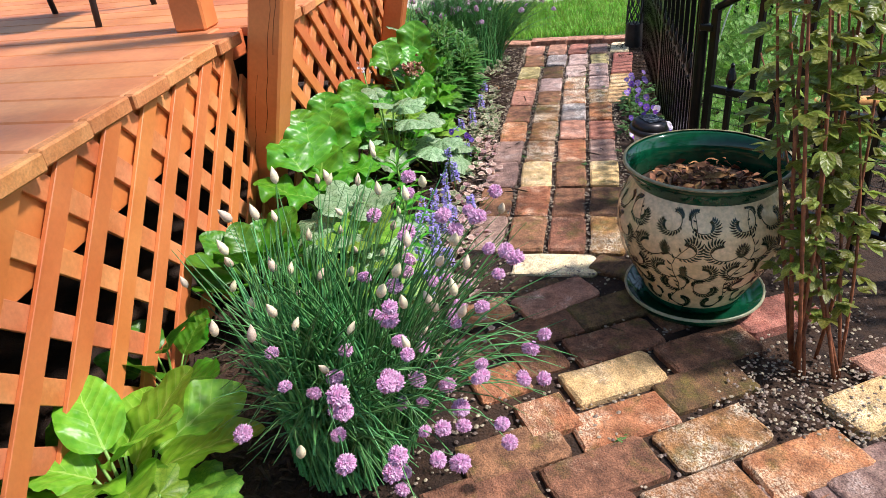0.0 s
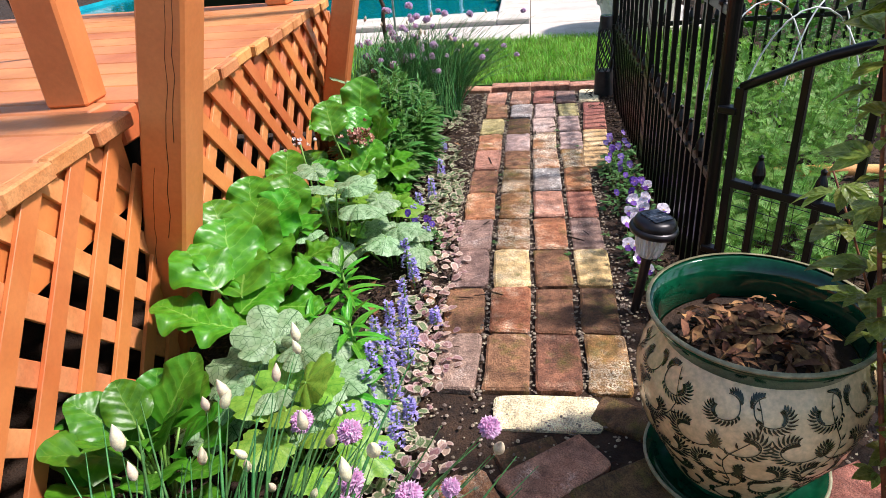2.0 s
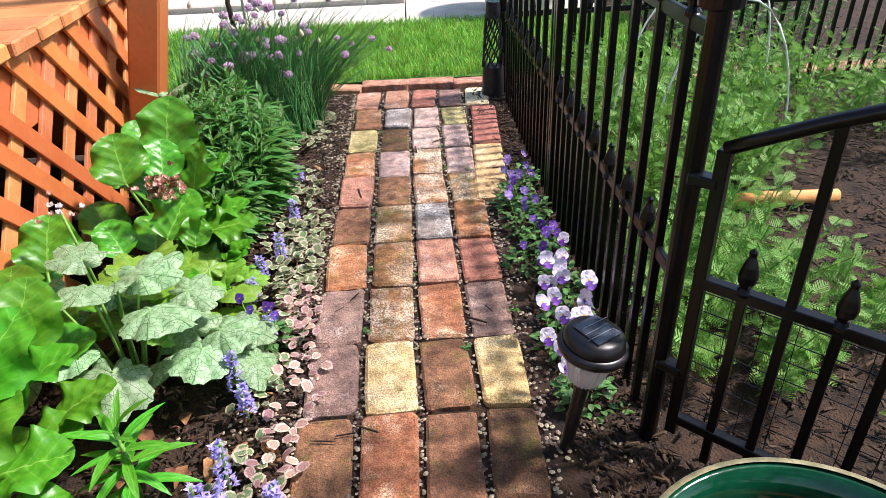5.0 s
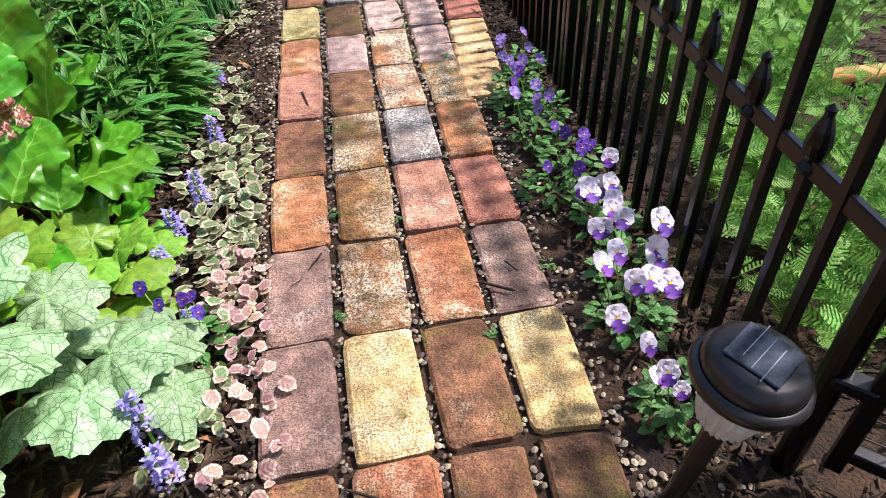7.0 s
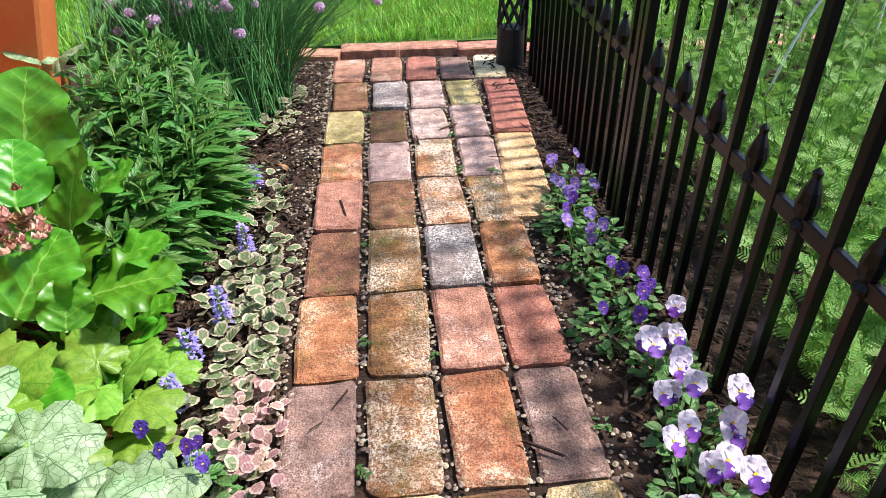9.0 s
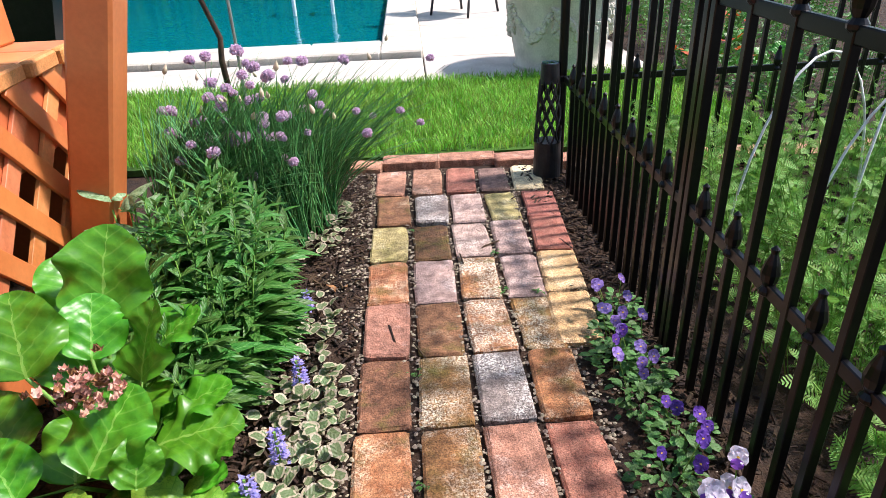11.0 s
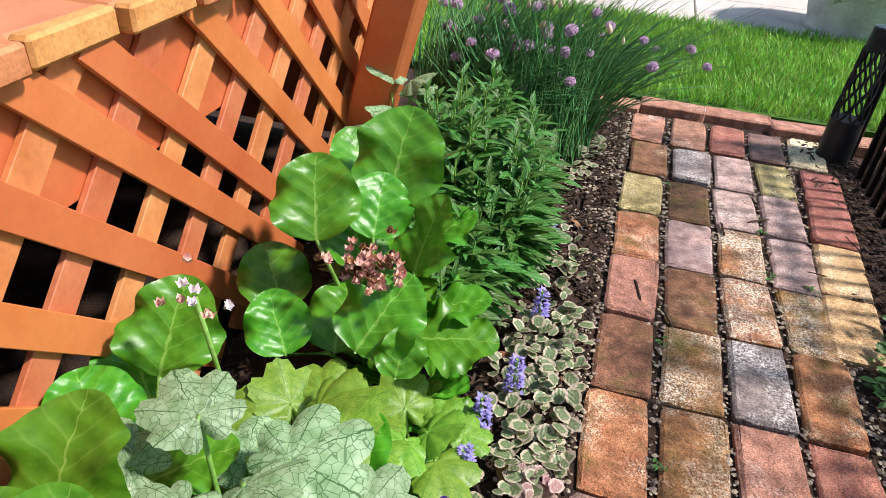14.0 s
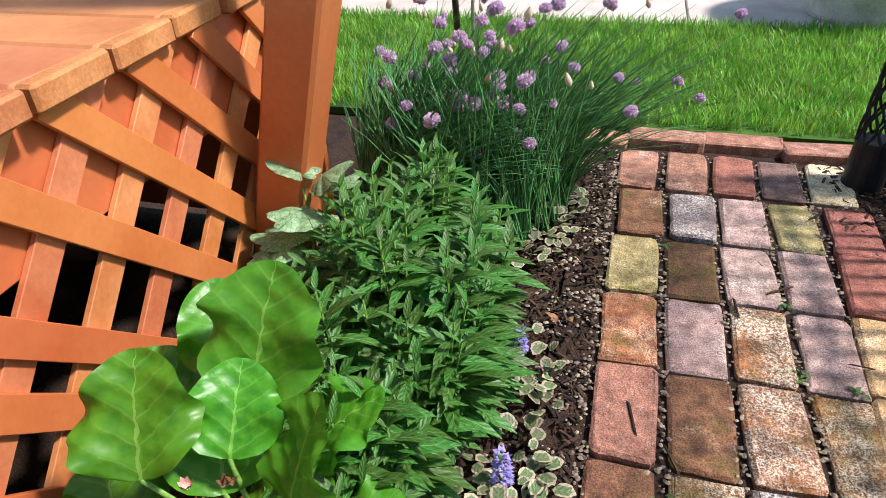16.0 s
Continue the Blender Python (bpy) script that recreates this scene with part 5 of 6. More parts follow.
# ---- shrub by the pot ----
def ninebark(x, y):
    rnd = random.Random(9)
    t = thing("ninebark_shrub", "bronze-green ninebark shrub with reddish stems beside the pot", "shrub", (x, y, -0.02))
    # a leaf with three lobes: middle one long, two short ones at its sides
    V, F, U = leaf_shape(0.1, 0.062, "lance", 6, 4, 0.5, 0.3, 0.08, 3)
    VV, FF, UU = [tuple(v) for v in V], list(F), list(U)
    for sg in (1, -1):
        W, G, Q = leaf_shape(0.07, 0.045, "lance", 4, 2, 0.5, 0.3, 0.05, 5)
        R = np.array(Matrix.Rotation(sg * 0.75, 3, "Z"))
        k = len(VV)
        VV += [tuple(R @ w + np.array((0, 0.004, 0.001 * sg))) for w in W]
        FF += [tuple(i + k for i in g) for g in G]
        UU += Q
    lobed = (np.array(VV), FF, UU)
    poses = []
    for i in range(13):
        a = rnd.uniform(0, 6.283)
        top = Vector((rnd.uniform(-0.18, 0.3), rnd.uniform(-0.05, 0.5), rnd.uniform(0.65, 1.3))) if i % 2 else Vector((rnd.uniform(-0.2, 0.05), rnd.uniform(0.2, 0.5), rnd.uniform(1.0, 1.4)))
        foot = Vector((0.05 * math.cos(a), 0.05 * math.sin(a), 0))
        bow = Vector((rnd.uniform(-0.03, 0.03), rnd.uniform(-0.03, 0.03), 0))
        pts = [foot + (top - foot) * f + bow * math.sin(math.pi * f) * 1.5 - Vector((top.x, top.y, 0)) * 0.25 * f * (1 - f) for f in [k / 7 for k in range(8)]]
        part("stem", tube(pts, rnd.uniform(0.0028, 0.0055), 6, None, 0.4), BARK, t, smooth=True)
        n = 26
        for k in range(n):
            f = 0.2 + 0.8 * k / n
            j = min(6, int(f * 7))
            p = pts[j].lerp(pts[j + 1], f * 7 - j)
            s = rnd.uniform(0.5, 1.0) * (0.5 + 0.5 * f)
            yaw = k * 2.4 + rnd.uniform(-0.4, 0.4)
            off = Vector((-math.sin(yaw), math.cos(yaw), 0.15)) * 0.016
            if x + p.x < (0.55 if f > 0.45 else 0.7):
                continue
            poses.append(Matrix.Translation(p + off) @ spot(0, 0, 0, yaw, rnd.uniform(-0.35, 0.6), rnd.uniform(-0.5, 0.5), s))
    scatter("foliage", lobed, poses, NINEBARK, t)


ninebark(0.79, 1.71)


# ---- beds behind the fence ----
def feather():
    """A finely cut leaf: narrow leaflets in pairs along a midrib."""
    V, F, U = [], [], []
    L = 0.085
    for i in range(8):
        f = (i + 1) / 8
        w = 0.024 * math.sin(math.pi * min(0.96, f * 0.9 + 0.08))
        y0 = L * f * 0.92
        for sg in (1, -1):
            k = len(V)
            V += [(0, y0 - 0.0032, -0.1 * L * f * f), (sg * w, y0 + 0.5 * w - 0.001, 0.003 - 0.1 * L * f * f), (sg * w * 0.95, y0 + 0.62 * w + 0.001, 0.003 - 0.1 * L * f * f), (0, y0 + 0.0032, -0.1 * L * f * f)]
            U += [(0.5, f), (0.9, f), (0.9, f), (0.5, f)]
            F.append((k, k + 1, k + 2, k + 3) if sg > 0 else (k + 3, k + 2, k + 1, k))
    return np.array(V), F, U


plume = feather()


def ferny(x, y, r, h, n, seed, label, material=None):
    rnd = random.Random(seed)
    t = thing("yarrow", label, "plant", (x, y, -0.02))
    shape = plume if material is None else leaf_shape(0.07, 0.03, "lance", 3, 2, 0.4, 0.2, 0, 1)
    poses = []
    b = bmesh.new()
    for i in range(n):
        a, q = rnd.uniform(0, 6.283), math.sqrt(rnd.random())
        bx, by = r * 0.8 * q * math.cos(a), r * 0.8 * q * math.sin(a)
        hh = h * rnd.uniform(0.6, 1.1)
        tx, ty = bx + 0.12 * math.cos(a) * q + rnd.uniform(-0.05, 0.05), by + 0.12 * math.sin(a) * q + rnd.uniform(-0.05, 0.05)
        tube([(bx, by, 0), ((bx + tx) / 2, (by + ty) / 2, hh * 0.6), (tx, ty, hh)], 0.0018, 3, b)
        for k in range(15):
            f = 0.15 + 0.85 * k / 15
            yaw = rnd.uniform(0, 6.283)
            poses.append(spot(bx + (tx - bx) * f, by + (ty - by) * f, hh * f, yaw, rnd.uniform(0.0, 0.9), rnd.uniform(-1.2, 1.2), rnd.uniform(0.3, 0.8)))
    part("stem_tuft", b, GSTEM, t)["kind"] = "stuff"
    scatter("foliage", shape, poses, material or FERN, t)


for i, (x, y, r, h, n) in enumerate(((1.0, 3.2, 0.18, 0.26, 26), (0.98, 3.6, 0.18, 0.3, 26), (1.0, 4.15, 0.2, 0.34, 30), (1.2, 3.85, 0.22, 0.36, 30), (1.12, 4.5, 0.24, 0.36, 32), (1.5, 4.55, 0.26, 0.36, 30), (1.5, 4.0, 0.2, 0.28, 18), (0.88, 2.85, 0.13, 0.2, 16), (0.86, 3.1, 0.1, 0.22, 14), (1.15, 2.95, 0.16, 0.22, 16), (0.98, 4.75, 0.16, 0.34, 20), (1.9, 4.5, 0.3, 0.38, 40), (2.3, 4.1, 0.3, 0.35, 34), (1.75, 2.7, 0.2, 0.25, 20))):
    ferny(x, y, r * 1.15, h * 0.95, n * 17 // 10, 60 + i, "feathery bright green yarrow behind the iron fence")
for i, (x, y, r, h, n) in enumerate(((1.95, 5.75, 0.3, 0.3, 40), (2.6, 6.0, 0.35, 0.4, 40), (1.95, 6.7, 0.25, 0.35, 40), (2.0, 7.5, 0.3, 0.5, 46), (2.6, 7.0, 0.35, 0.5, 46), (2.3, 8.5, 0.45, 0.7, 60), (3.2, 7.8, 0.45, 0.7, 60), (2.0, 9.6, 0.35, 0.8, 60), (3.0, 9.6, 0.5, 0.9, 60))):
    ferny(x, y, r, h, n, 80 + i, "leafy green border plants near the planter", PHLOX)
urn_plants = rosette("begonia", "green and red-leaved plants filling the stone planter", URN_AT[0], URN_AT[1], BERGD_M, 26, 71, 0.28, 0.08, 0.55, (0.2, 1.0))
urn_plants.location.z = 0.54
rnd = random.Random(3)
REDLEAF = leaf_mat("red_leaf", "a8381c", "e0703c", "f0b080", 0.4, 0.4, ribs=4, island=True)
scatter("red_foliage", leaf_shape(0.07, 0.045, "lance", 4, 2, 0.5, 0.2, 0, 1), [spot(0.12 + rnd.gauss(0, 0.1), -0.1 + rnd.gauss(0, 0.08), rnd.uniform(0.02, 0.16), rnd.uniform(0, 6.28), rnd.uniform(0, 1)) for _ in range(90)], REDLEAF, urn_plants)
WIRE = surface("white_wire", "c8c8c4", "f0f0ec", 20, 100, 0.5, 0.05)
for k, (x, y, turn) in enumerate(((1.2, 4.25, 0.4), (1.32, 4.0, 0.2), (1.5, 4.3, 0.7))):
    h = thing("wire_hoop", "thin white wire plant hoop in the bed", "hoop", (x, y, -0.02), "wire hoops")
    h.rotation_euler = (0, 0, turn)
    part("wire", tube([(0.3 * math.cos(a), 0, 0.62 * math.sin(a)) for a in [math.pi * i / 16 for i in range(17)]], 0.004, 6), WIRE, h, smooth=True)
log = thing("timber_edging", "pale round timber edging lying on the mulch", "edging", (1.35, 3.62, -0.01))
part("timber", tube([(-0.24, 0, 0.02), (0, 0.01, 0.022), (0.24, 0.0, 0.02)], 0.024, 10), ENDGRAIN, log, smooth=True)
kerb = thing("stone_edging", "pinkish paving stones edging the vegetable bed", "edging", (0, 0, 0), kind="structure")
for i in range(5):
    part("stone", box((0.36, 0.14, 0.05), (1.0 + 0.38 * i, 5.05, 0.0), 0.008), BRICKS["p"], kerb)

# sapling and stake by the pool
sap = thing("sapling", "dark crooked sapling stem by the lawn", "tree", (-1.02, 6.2, -0.01))
DARKBARK = surface("dark_bark", "2a1c16", "5a4436", 40, 200, 0.8, 0.5, 0.002)
part("trunk", tube([(0.02, 0, 0), (0.0, 0, 0.3), (0.015, 0, 0.42), (-0.05, 0, 0.62), (-0.03, 0, 0.85), (-0.1, 0.02, 1.2), (-0.08, 0, 1.8)], 0.018, 8, None, 0.6), DARKBARK, sap, smooth=True)
part("branch", tube([(-0.04, 0, 0.66), (-0.11, 0, 0.8), (-0.16, 0, 1.05)], 0.009, 6, None, 0.5), DARKBARK, sap, smooth=True)
scatter("crown", leaf_shape(0.09, 0.05, "lance", 3, 2, 0.5, 0.2, 0, 1), [spot(-0.1 + rnd.gauss(0, 0.3), rnd.gauss(0, 0.3), 1.85 + rnd.gauss(0, 0.25), rnd.uniform(0, 6.28), rnd.uniform(-0.6, 0.6), rnd.uniform(-0.5, 0.5)) for _ in range(500)], PHLOX, sap)
stake = thing("garden_stake", "thin grey metal stake beside the sapling", "stake", (-0.93, 6.22, -0.02))
part("rod", tube([(0, 0, 0), (-0.01, 0, 1.5)], 0.009, 8), surface("grey_rod", "8a8a86", "b4b4b0", 20, 100, 0.4, 0.1, metal=0.6), stake)

rnd = random.Random(33)
for i, (x, y) in enumerate(((1.8, 6.3), (2.2, 6.3), (2.3, 7.2), (1.85, 8.2), (2.7, 8.0))):
    p = rosette("begonia", "leafy bedding plant in the border beside the patio", x, y, BERGD_M, 12, 90 + i, 0.14, 0.12, 0.7)
    if i % 2 == 0:
        scatter("red_foliage", leaf_shape(0.06, 0.04, "lance", 4, 2, 0.5, 0.2, 0, 1), [spot(rnd.gauss(0, 0.09), rnd.gauss(0, 0.09), rnd.uniform(0.16, 0.28), rnd.uniform(0, 6.28), rnd.uniform(0, 1)) for _ in range(34)], REDLEAF, p)

# ---- pebbles, mulch, grass, trees mirrored in the pool ----
def octa(sx, sy, sz):
    V = np.array([(1, 0, 0), (0, 1, 0), (-1, 0, 0), (0, -1, 0), (0, 0, 1), (0, 0, -1), (0.75, 0.75, 0.25), (-0.75, 0.7, 0.2), (-0.7, -0.75, 0.3), (0.75, -0.7, 0.2)], float) * (sx, sy, sz)
    F = [(0, 6, 4), (6, 1, 4), (1, 7, 4), (7, 2, 4), (2, 8, 4), (8, 3, 4), (3, 9, 4), (9, 0, 4), (6, 0, 5), (1, 6, 5), (7, 1, 5), (2, 7, 5), (8, 2, 5), (3, 8, 5), (9, 3, 5), (0, 9, 5)]
    return V, F, None


rnd = random.Random(21)
bed = tagged(part("path_bed", box((0.9, 4.6, 0.03), (0.2, 2.95, -0.032)), SOIL), "sandy soil bed under the brick path", "ground", kind="structure")
poses = []
for i in range(9000):
    y = rnd.uniform(1.0, 5.1)
    col = rnd.random()
    if y < 2.2:
        x = rnd.uniform(-0.15, 1.0)
    elif col < 0.44:
        x = rnd.choice((-0.016, 0.124, 0.259, 0.39, -0.155)) + rnd.gauss(0, 0.01)
    elif col < 0.82:
        x = -0.16 - abs(rnd.gauss(0, 0.09))
        if noise.noise((x * 9, y * 9, 0)) < -0.15:
            continue
    else:
        x = 0.40 + abs(rnd.gauss(0, 0.08))
        if noise.noise((x * 9, y * 9, 3)) < 0.0:
            continue
    poses.append(spot(x, y, rnd.uniform(-0.014, -0.004), rnd.uniform(0, 6.28), 0, 0, rnd.choice((0.4, 0.55, 0.7, 0.85, 1.1))))
for i in range(520):
    a = rnd.uniform(0, 6.283)
    q = math.sqrt(rnd.random())
    poses.append(spot(0.76 + 0.22 * q * math.cos(a), 1.6 + 0.14 * q * math.sin(a), rnd.uniform(-0.008, 0.006), rnd.uniform(0, 6.28), 0, 0, rnd.uniform(0.4, 0.95)))
tagged(scatter("pebbles", octa(0.006, 0.0045, 0.0035), poses, PEBBLE, None, False), "small pale pebbles in the joints and beside the bricks", "pebbles", kind="stuff")

poses = []
for i in range(26000):
    zone = rnd.random()
    if zone < 0.42:
        x, y = -0.17 - 0.8 * rnd.random() ** 1.6, rnd.uniform(0.9, 5.1)
    elif zone < 0.6:
        x, y = rnd.uniform(0.45, 0.64), rnd.uniform(2.3, 5.1)
    elif zone < 0.94:
        x, y = rnd.uniform(0.62, 2.6), rnd.uniform(2.3, 5.0)
    else:
        x, y = rnd.uniform(1.65, 3.2), rnd.uniform(5.4, 9.0)
    poses.append(spot(x, y, rnd.uniform(-0.028, 0.0), rnd.uniform(0, 6.28), rnd.uniform(-0.4, 0.4), rnd.uniform(-0.5, 0.5), rnd.choice((0.3, 0.4, 0.5, 0.6, 0.9))))
chip = (np.array([(-0.004, -0.018, 0), (0.004, -0.02, 0), (0.006, 0.017, 0.001), (-0.003, 0.021, 0), (-0.003, -0.014, 0.004), (0.003, -0.016, 0.004), (0.004, 0.013, 0.005), (-0.002, 0.016, 0.004)]), [(0, 3, 2, 1), (4, 5, 6, 7), (0, 1, 5, 4), (1, 2, 6, 5), (2, 3, 7, 6), (3, 0, 4, 7)], None)
tagged(scatter("mulch", chip, poses, MULCH, None, False), "dark shredded bark mulch over the beds", "mulch", kind="stuff")
poses = [spot(rnd.gauss(POT_AT[0], 0.075), rnd.gauss(POT_AT[1], 0.075), 0.345 + rnd.uniform(0, 0.02), rnd.uniform(0, 6.28), rnd.uniform(-0.5, 0.4), rnd.uniform(-0.8, 0.8), rnd.choice((0.35, 0.5, 0.7, 0.9, 1.3))) for _ in range(420)]
poses = [m for m in poses if math.hypot(m[0][3] - POT_AT[0], m[1][3] - POT_AT[1]) < 0.135]
tagged(scatter("dead_leaves", leaf_shape(0.04, 0.016, "lance", 3, 2, 0.8, 0.6, 0.2, 4), poses, DRY), "dry curled brown leaves on the pot's compost", "leaves", kind="stuff")
poses = [spot(rnd.uniform(-0.15, 0.5), rnd.uniform(1.5, 4.9), 0.003, rnd.uniform(0, 6.28), 0, 0, rnd.uniform(0.6, 2.2)) for _ in range(26)]
tagged(scatter("twigs", (chip[0] * (0.28, 1.0, 0.5), chip[1], None), poses, MULCH, None, False), "small twigs and bark scraps on the bricks", "twigs", kind="stuff")

V = np.array([(-0.0024, 0, 0), (0.0024, 0, 0), (-0.0018, 0.007, 0.03), (0.0018, 0.007, 0.03), (0.0, 0.024, 0.055)])
blade = (V, [(0, 1, 3), (0, 3, 2), (2, 3, 4)], None)
poses = []
for i in range(44000):
    x = rnd.uniform(-2.2, 1.7) if rnd.random() < 0.8 else rnd.uniform(-4.5, 1.7)
    y = rnd.uniform(5.29, 6.7)
    poses.append(spot(x, y, 0.002, rnd.uniform(0, 6.28), rnd.uniform(-0.3, 0.3), rnd.uniform(-0.4, 0.4), rnd.uniform(0.6, 1.25)))
tagged(scatter("grass", blade, poses, GRASS, None, False), "bright green lawn grass", "grass", kind="stuff")

# small weeds in the joints
poses = []
for x, y in ((0.255, 4.06), (0.35, 4.04), (0.0, 3.35), (-0.015, 3.7), (0.12, 3.3), (0.255, 2.95), (-0.01, 3.05), (0.26, 4.3), (0.33, 1.43), (-0.01, 4.5), (0.39, 3.1), (0.58, 2.7)):
    for q in range(9):
        poses.append(spot(x + rnd.gauss(0, 0.006), y + rnd.gauss(0, 0.006), 0.0, rnd.uniform(0, 6.28), rnd.uniform(0.1, 0.7), 0, rnd.uniform(0.4, 1.0)))
tagged(scatter("weeds", leaf_shape(0.018, 0.01, "lance", 3, 2, 0.5, 0.2, 0, 1), poses, PHLOX), "tiny green weeds growing in the brick joints", "weeds", kind="stuff")
poses = [spot(rnd.uniform(-0.6, -0.2), rnd.uniform(2.2, 4.2), 0.0, rnd.uniform(0, 6.28), rnd.uniform(-0.4, 0.4), rnd.uniform(-0.4, 0.4), rnd.uniform(0.8, 2.2)) for _ in range(60)]
tagged(scatter("fallen_leaves", leaf_shape(0.04, 0.02, "lance", 3, 2, 0.8, 0.5, 0.2, 4), poses, DRY), "dry orange-brown leaves fallen on the mulch", "leaves", kind="stuff")

# the tall trees beyond the pool, seen mirrored in its water
shape = leaf_shape(0.55, 0.4, "lance", 3, 2, 0.4, 0.2, 0, 1)
TREELEAF = leaf_mat("tree_leaf", "3f7a24", "7cb444", "a0cc68", 0.3, 0.5, val=0.45, hue=0.03, island=True, ribs=3)
for k in range(7):
    t = thing("tree", "leafy green garden tree beyond the pool", "tree", (-10.5 + 3.6 * k + rnd.uniform(-0.6, 0.6), 20 + rnd.uniform(-1, 2), -0.03), "trees beyond the pool")
    part("trunk", tube([(0, 0, 0), (0.05, 0, 1.5), (0.0, 0.1, 3.4)], 0.16, 8, None, 0.5), DARKBARK, t, smooth=True)
    for q in range(4):
        a = q * 1.6 + k
        part("limb", tube([(0, 0.05, 2.2), (0.7 * math.cos(a), 0.7 * math.sin(a), 3.4), (1.2 * math.cos(a), 1.2 * math.sin(a), 4.6)], 0.07, 6, None, 0.4), DARKBARK, t, smooth=True)
    poses = []
    for c in range(26):
        cx, cy, cz = rnd.gauss(0, 1.1), rnd.gauss(0, 0.9), rnd.uniform(0.8, 6.2)
        for q in range(34):
            poses.append(spot(cx + rnd.gauss(0, 0.4), cy + rnd.gauss(0, 0.4), cz + rnd.gauss(0, 0.35), rnd.uniform(0, 6.28), rnd.uniform(-0.8, 0.8), rnd.uniform(-0.6, 0.6), rnd.uniform(0.5, 1.1)))
    scatter("crown", shape, poses, TREELEAF, t)

# unseen trees beside the walk; their boughs dapple the near deck and brick turn
def shade_tree(x, y, label, reach, spread, boughs, clumps, leaves, size, seed):
    rnd = random.Random(seed)
    t = thing("tree", label, "tree", (x, y, -0.03), "shade trees")
    fork = Vector((-0.05, 0.1, 2.9))
    part("trunk", tube([(0, 0, 0), (0.05, 0.05, 1.4), fork], 0.11, 10, None, 0.6), DARKBARK, t, smooth=True)
    poses = []
    for q in range(boughs):
        end = Vector([c + rnd.uniform(-d, d) for c, d in zip(reach, spread)])
        part("limb", tube([fork, fork.lerp(end, 0.5) + Vector((0, 0, 0.2)), end], 0.03, 6, None, 0.3), DARKBARK, t, smooth=True)
        for c in range(clumps):
            mid = fork.lerp(end, rnd.uniform(0.82, 1.08))
            for k in range(leaves):
                poses.append(spot(mid.x + rnd.gauss(0, 0.12), mid.y + rnd.gauss(0, 0.12), mid.z + rnd.gauss(0.1, 0.08), rnd.uniform(0, 6.28), rnd.uniform(-0.5, 0.5), rnd.uniform(-0.4, 0.4), size * rnd.uniform(0.7, 1.2)))
    scatter("crown", leaf_shape(0.1, 0.06, "lance", 3, 2, 0.4, 0.2, 0, 1), poses, TREELEAF, t)


# this one is added out of view only to darken the brick turn
shade_tree(3.3, 1.75, "unseen small tree added to shade the brick turn", (-0.2, -0.52, 2.7), (0.32, 0.2, 0.2), 7, 5, 12, 1.1, 7)
shade_tree(2.6, 0.2, "leafy garden tree overhanging the near deck", (-2.35, 1.0, 2.9), (0.45, 1.1, 0.25), 10, 4, 10, 1.1, 5)

# unseen hedge added beyond the pool so the water mirrors green, not sky
hedge = thing("hedge", "added green hedge, out of view, that darkens the pool reflection", "hedge", (-3.0, 16.6, -0.03))
# dark green block: shade inside the hedge put into its colour
HEDGESHADE = surface("hedge_shade", "16260c", "2c4418", 3, 40, 0.9, 0.5, 0.02)
part("core", box((13.0, 0.7, 2.5), (0, 0, 1.25), 0.2), HEDGESHADE, hedge, "dark block standing in for the shade behind the leaves")
poses = [spot(rnd.uniform(-6.7, 6.7), rnd.uniform(-0.65, -0.3), 2.8 * rnd.random() ** 0.9, rnd.uniform(0, 6.28), rnd.uniform(-0.9, 0.9), rnd.uniform(-0.6, 0.6), rnd.uniform(0.3, 0.6)) for _ in range(5200)]
scatter("foliage", shape, poses, TREELEAF, hedge)

# ---- brick path, last: one object a brick ----
path = thing("brick_path", "garden path of mixed old clay bricks", "path", kind="structure")


def brick_mesh(k):
    """A worn brick 1 x 1 in plan with chipped corners; scaled by its object."""
    rnd = random.Random(k)
    L, W, H = 0.247, 0.119, 0.06
    ring = []
    for sx, sy, a0 in ((1, -1, -1.571), (1, 1, 0.0), (-1, 1, 1.571), (-1, -1, 3.142)):
        c = rnd.choice((0.006, 0.01, 0.014, 0.02))
        ring += [(sx * (W / 2 - c) + c * math.cos(a0 + q * 0.785), sy * (L / 2 - c) + c * math.sin(a0 + q * 0.785)) for q in range(3)]
        if sx == sy:
            ring.append((0.02 * sx, sy * L / 2))
        else:
            ring.append((sx * W / 2, 0.05 * sx))
    j = [(rnd.uniform(-0.003, 0.003), rnd.uniform(-0.003, 0.003)) for _ in ring]
    verts, faces = [], []
    for z, s in ((-H, 1.0), (-0.006, 1.0), (0.0, 0.94)):
        for (x, y), (jx, jy) in zip(ring, j):
            verts.append(((x + jx) * (1 if s == 1 else 1 - 0.013 / W), (y + jy) * (1 if s == 1 else 1 - 0.013 / L), z + (rnd.uniform(-0.003, 0.001) if s < 1 else 0)))
    n = len(ring)
    for r in (0, 1):
        for i in range(n):
            faces.append((r * n + i, r * n + (i + 1) % n, (r + 1) * n + (i + 1) % n, (r + 1) * n + i))
    faces.append(tuple(range(2 * n, 3 * n)))
    me = bpy.data.meshes.new("brick")
    me.from_pydata(verts, [], faces)
    me.materials.append(BRICKS["o"])
    return me


BRICK_MESHES = [brick_mesh(k) for k in range(8)]


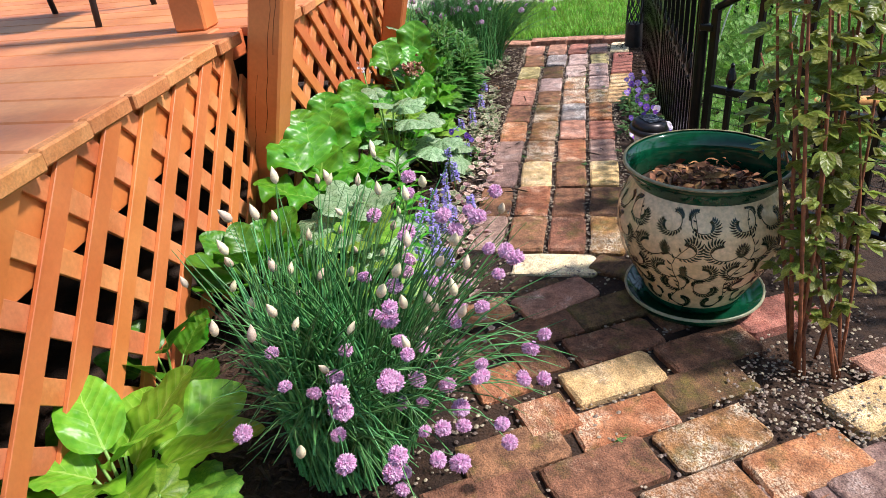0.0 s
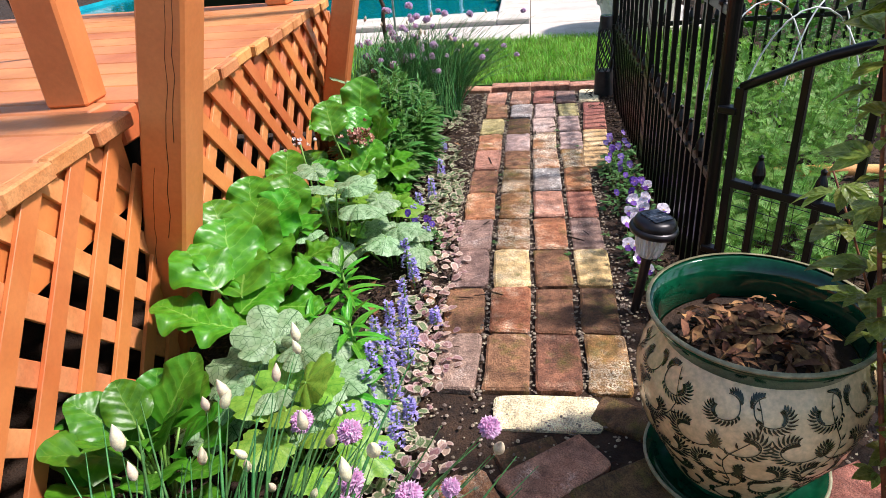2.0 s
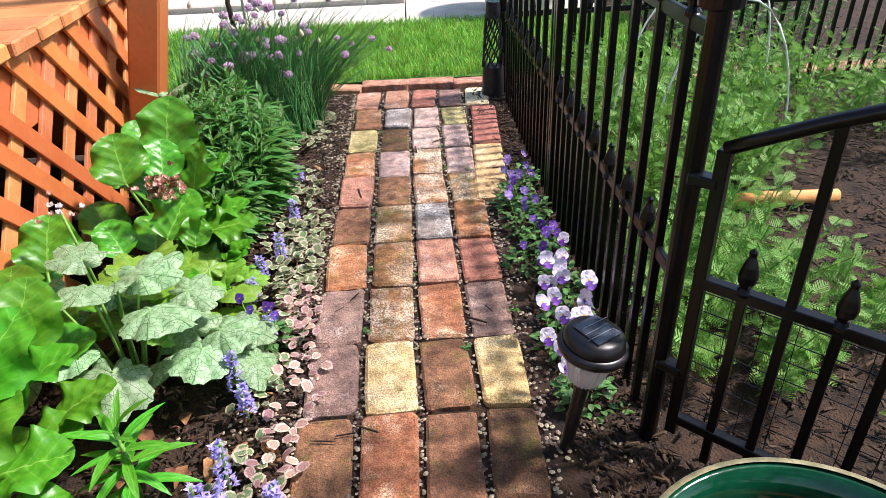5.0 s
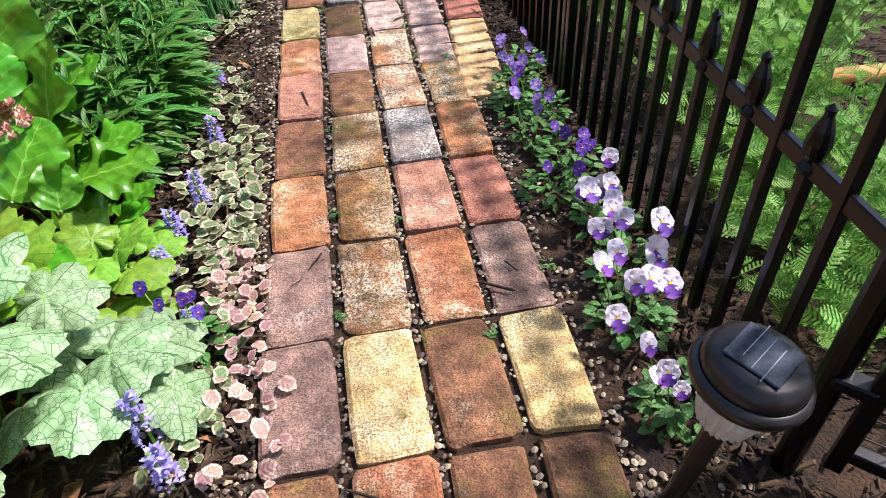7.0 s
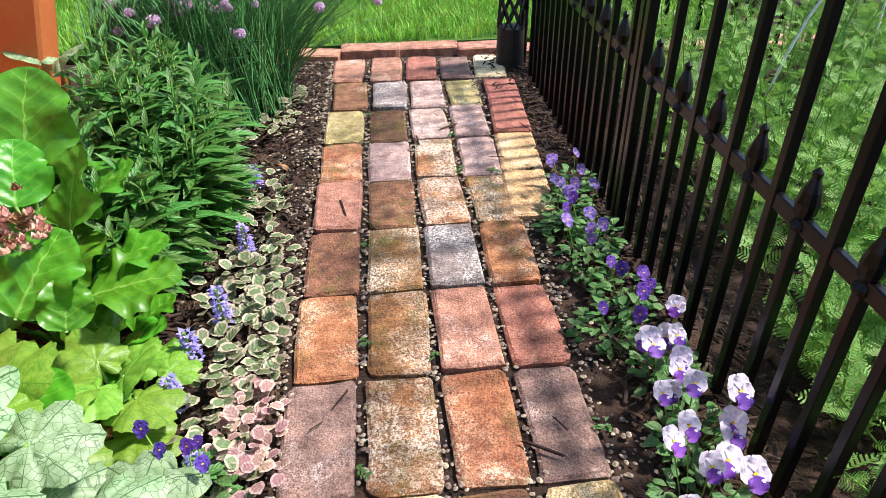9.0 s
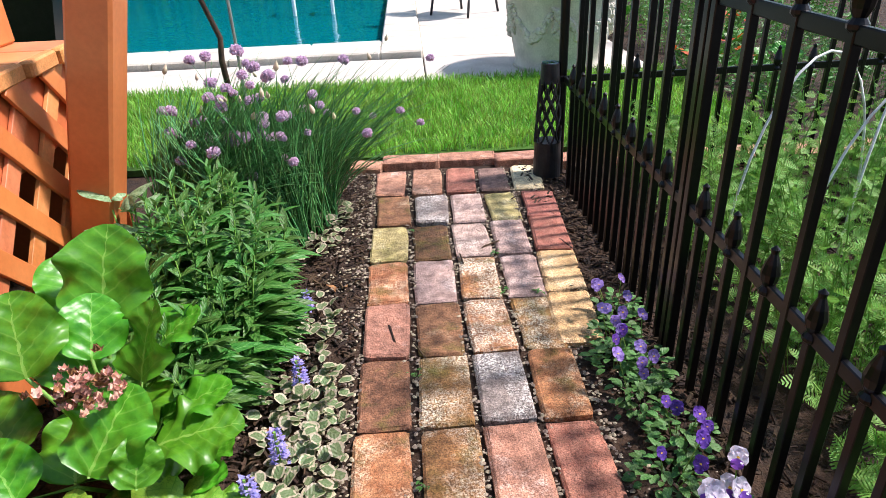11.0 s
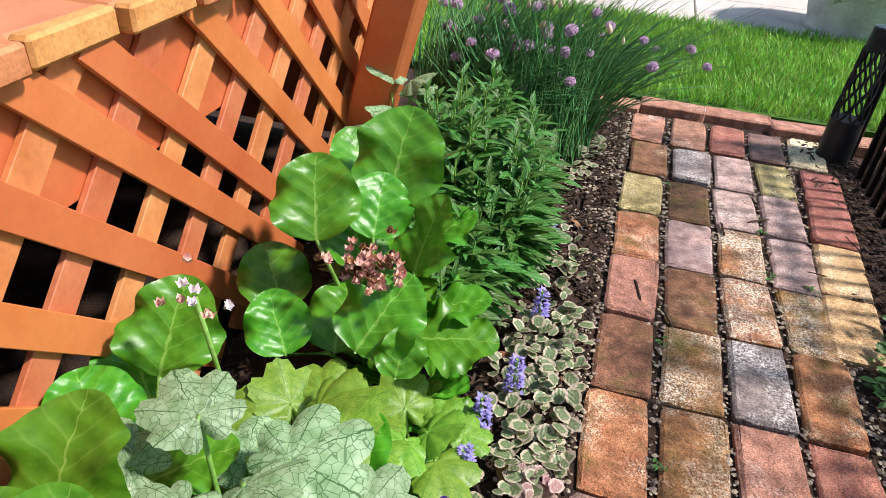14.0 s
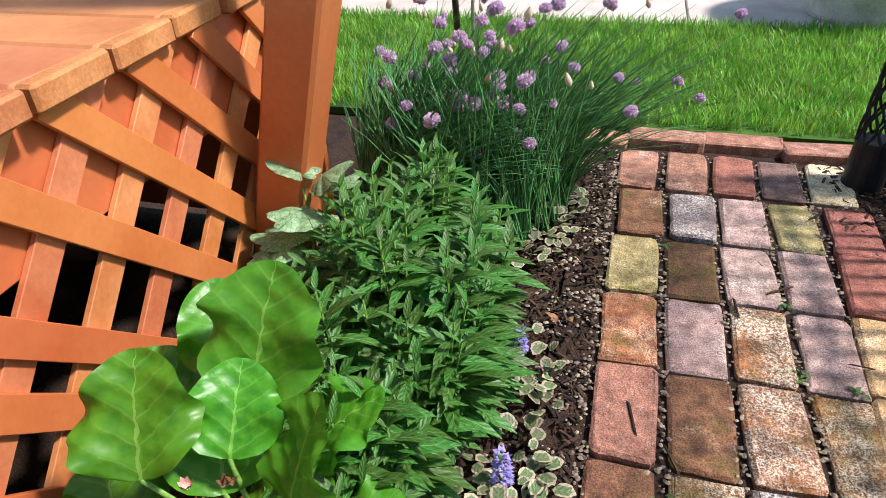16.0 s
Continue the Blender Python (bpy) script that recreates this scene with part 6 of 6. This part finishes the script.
def lay(x, y, kind, turn=0.0, sx=1.0, sy=1.0, up=0.0, tilt=(0, 0)):
    ob = new("brick", random.choice(BRICK_MESHES))
    ob.parent = path
    ob.location = (x, y, up + random.uniform(-0.004, 0.004))
    ob.rotation_euler = (tilt[0] + random.uniform(-0.015, 0.015), tilt[1] + random.uniform(-0.015, 0.015), turn + random.uniform(-0.03, 0.03))
    ob.scale = (sx, sy, 1)
    ob.material_slots[0].link = "OBJECT"
    ob.material_slots[0].material = BRICKS[kind]


# columns from left to right: left edge, right edge, far end of first course, kinds of brick
for x0, x1, y0, kinds in ((-0.147, -0.026, 2.235, "ubuuobposb"), (-0.006, 0.116, 2.235, "boymmmblkg"),
                          (0.132, 0.25, 2.235, "bbbopgwwll"), (0.268, 0.38, 2.235, "mkyuromlls")):
    for i, k in enumerate(kinds):
        y = y0 + 0.2565 * i + 0.125
        if i == 9:
            y += 0.01
        lay((x0 + x1) / 2 + (0.012 if i > 8 else 0), y, k, 0.0, (x1 - x0) / 0.119)
for i, k in enumerate("yyrr"):
    lay(0.425 + 0.018 * i, 3.91 + 0.253 * i, k, -0.04, 1.0, 1.0, 0.006)
for x, k in ((-0.09, "p"), (0.06, "p"), (0.2, "r"), (0.335, "u"), (0.475, "c")):
    lay(x, 4.96, k, -0.05, 1.0, 1.05)
for x, y, tn, k in ((-0.25, 5.16, 1.45, "p"), (0.0, 5.185, 1.53, "p"), (0.245, 5.195, 1.58, "p"), (0.49, 5.165, 1.67, "p"), (0.74, 5.13, 1.7, "p"), (0.99, 5.1, 1.7, "r"), (1.24, 5.08, 1.6, "p")):
    lay(x, y, k, tn, 0.85, 1.02, 0.02)
# the turn of the path: a cross brick, then courses laid on the slant
lay(0.155, 2.165, "c", 1.53, 1.0, 1.06)
lay(0.345, 2.15, "k", 1.1, 0.85, 0.62)
lay(0.11, 2.03, "k", 1.95, 0.55, 0.62, -0.008)
lay(0.168, 1.968, "p", -0.92, 0.98, 0.98, 0.004)
lay(-0.03, 1.90, "o", -1.1, 0.9, 0.6, -0.004)
SL = -1.06
for a, b, k, length in ((0.12, 1.815, "b", 1.0), (0.32, 1.925, "k", 0.92), (0.325, 1.775, "b", 1.0), (0.555, 1.765, "b", 1.0), (0.135, 1.70, "b", 0.5), (0.045, 1.60, "o", 0.55),
                        (0.318, 1.63, "y", 0.97), (0.525, 1.625, "k", 0.9), (0.335, 1.495, "o", 0.97), (0.165, 1.49, "o", 0.5), (0.52, 1.46, "m", 0.95), (0.29, 1.34, "b", 0.97),
                        (0.10, 1.375, "b", 0.95), (0.69, 1.405, "o", 0.97), (0.48, 1.295, "m", 0.9), (0.83, 1.36, "u", 0.9), (0.89, 1.60, "y", 0.9), (0.66, 1.24, "o", 0.95), (0.05, 1.245, "b", 0.95),
                        (0.26, 1.20, "b", 0.95), (0.44, 1.15, "m", 0.95), (0.62, 1.10, "r", 0.95), (0.82, 1.2, "u", 0.95), (1.04, 1.5, "r", 0.95), (1.0, 1.75, "p", 0.95), (1.16, 1.62, "b", 0.95),
                        (0.54, 1.94, "b", 0.95), (0.74, 1.93, "r", 0.95), (-0.09, 1.70, "b", 0.9)):
    lay(a, b, k, SL, 0.98, length, 0.006 if k == "y" else 0.0)
# ground to the back of the walker
for r in range(7):
    for q in range(6):
        lay(-0.1 + 0.245 * q * math.cos(-1.12 + math.pi / 2) + 0.058 * r, 0.93 + 0.112 * q - 0.123 * r, random.choice("obmkruoy"), SL, 0.98, 0.95)
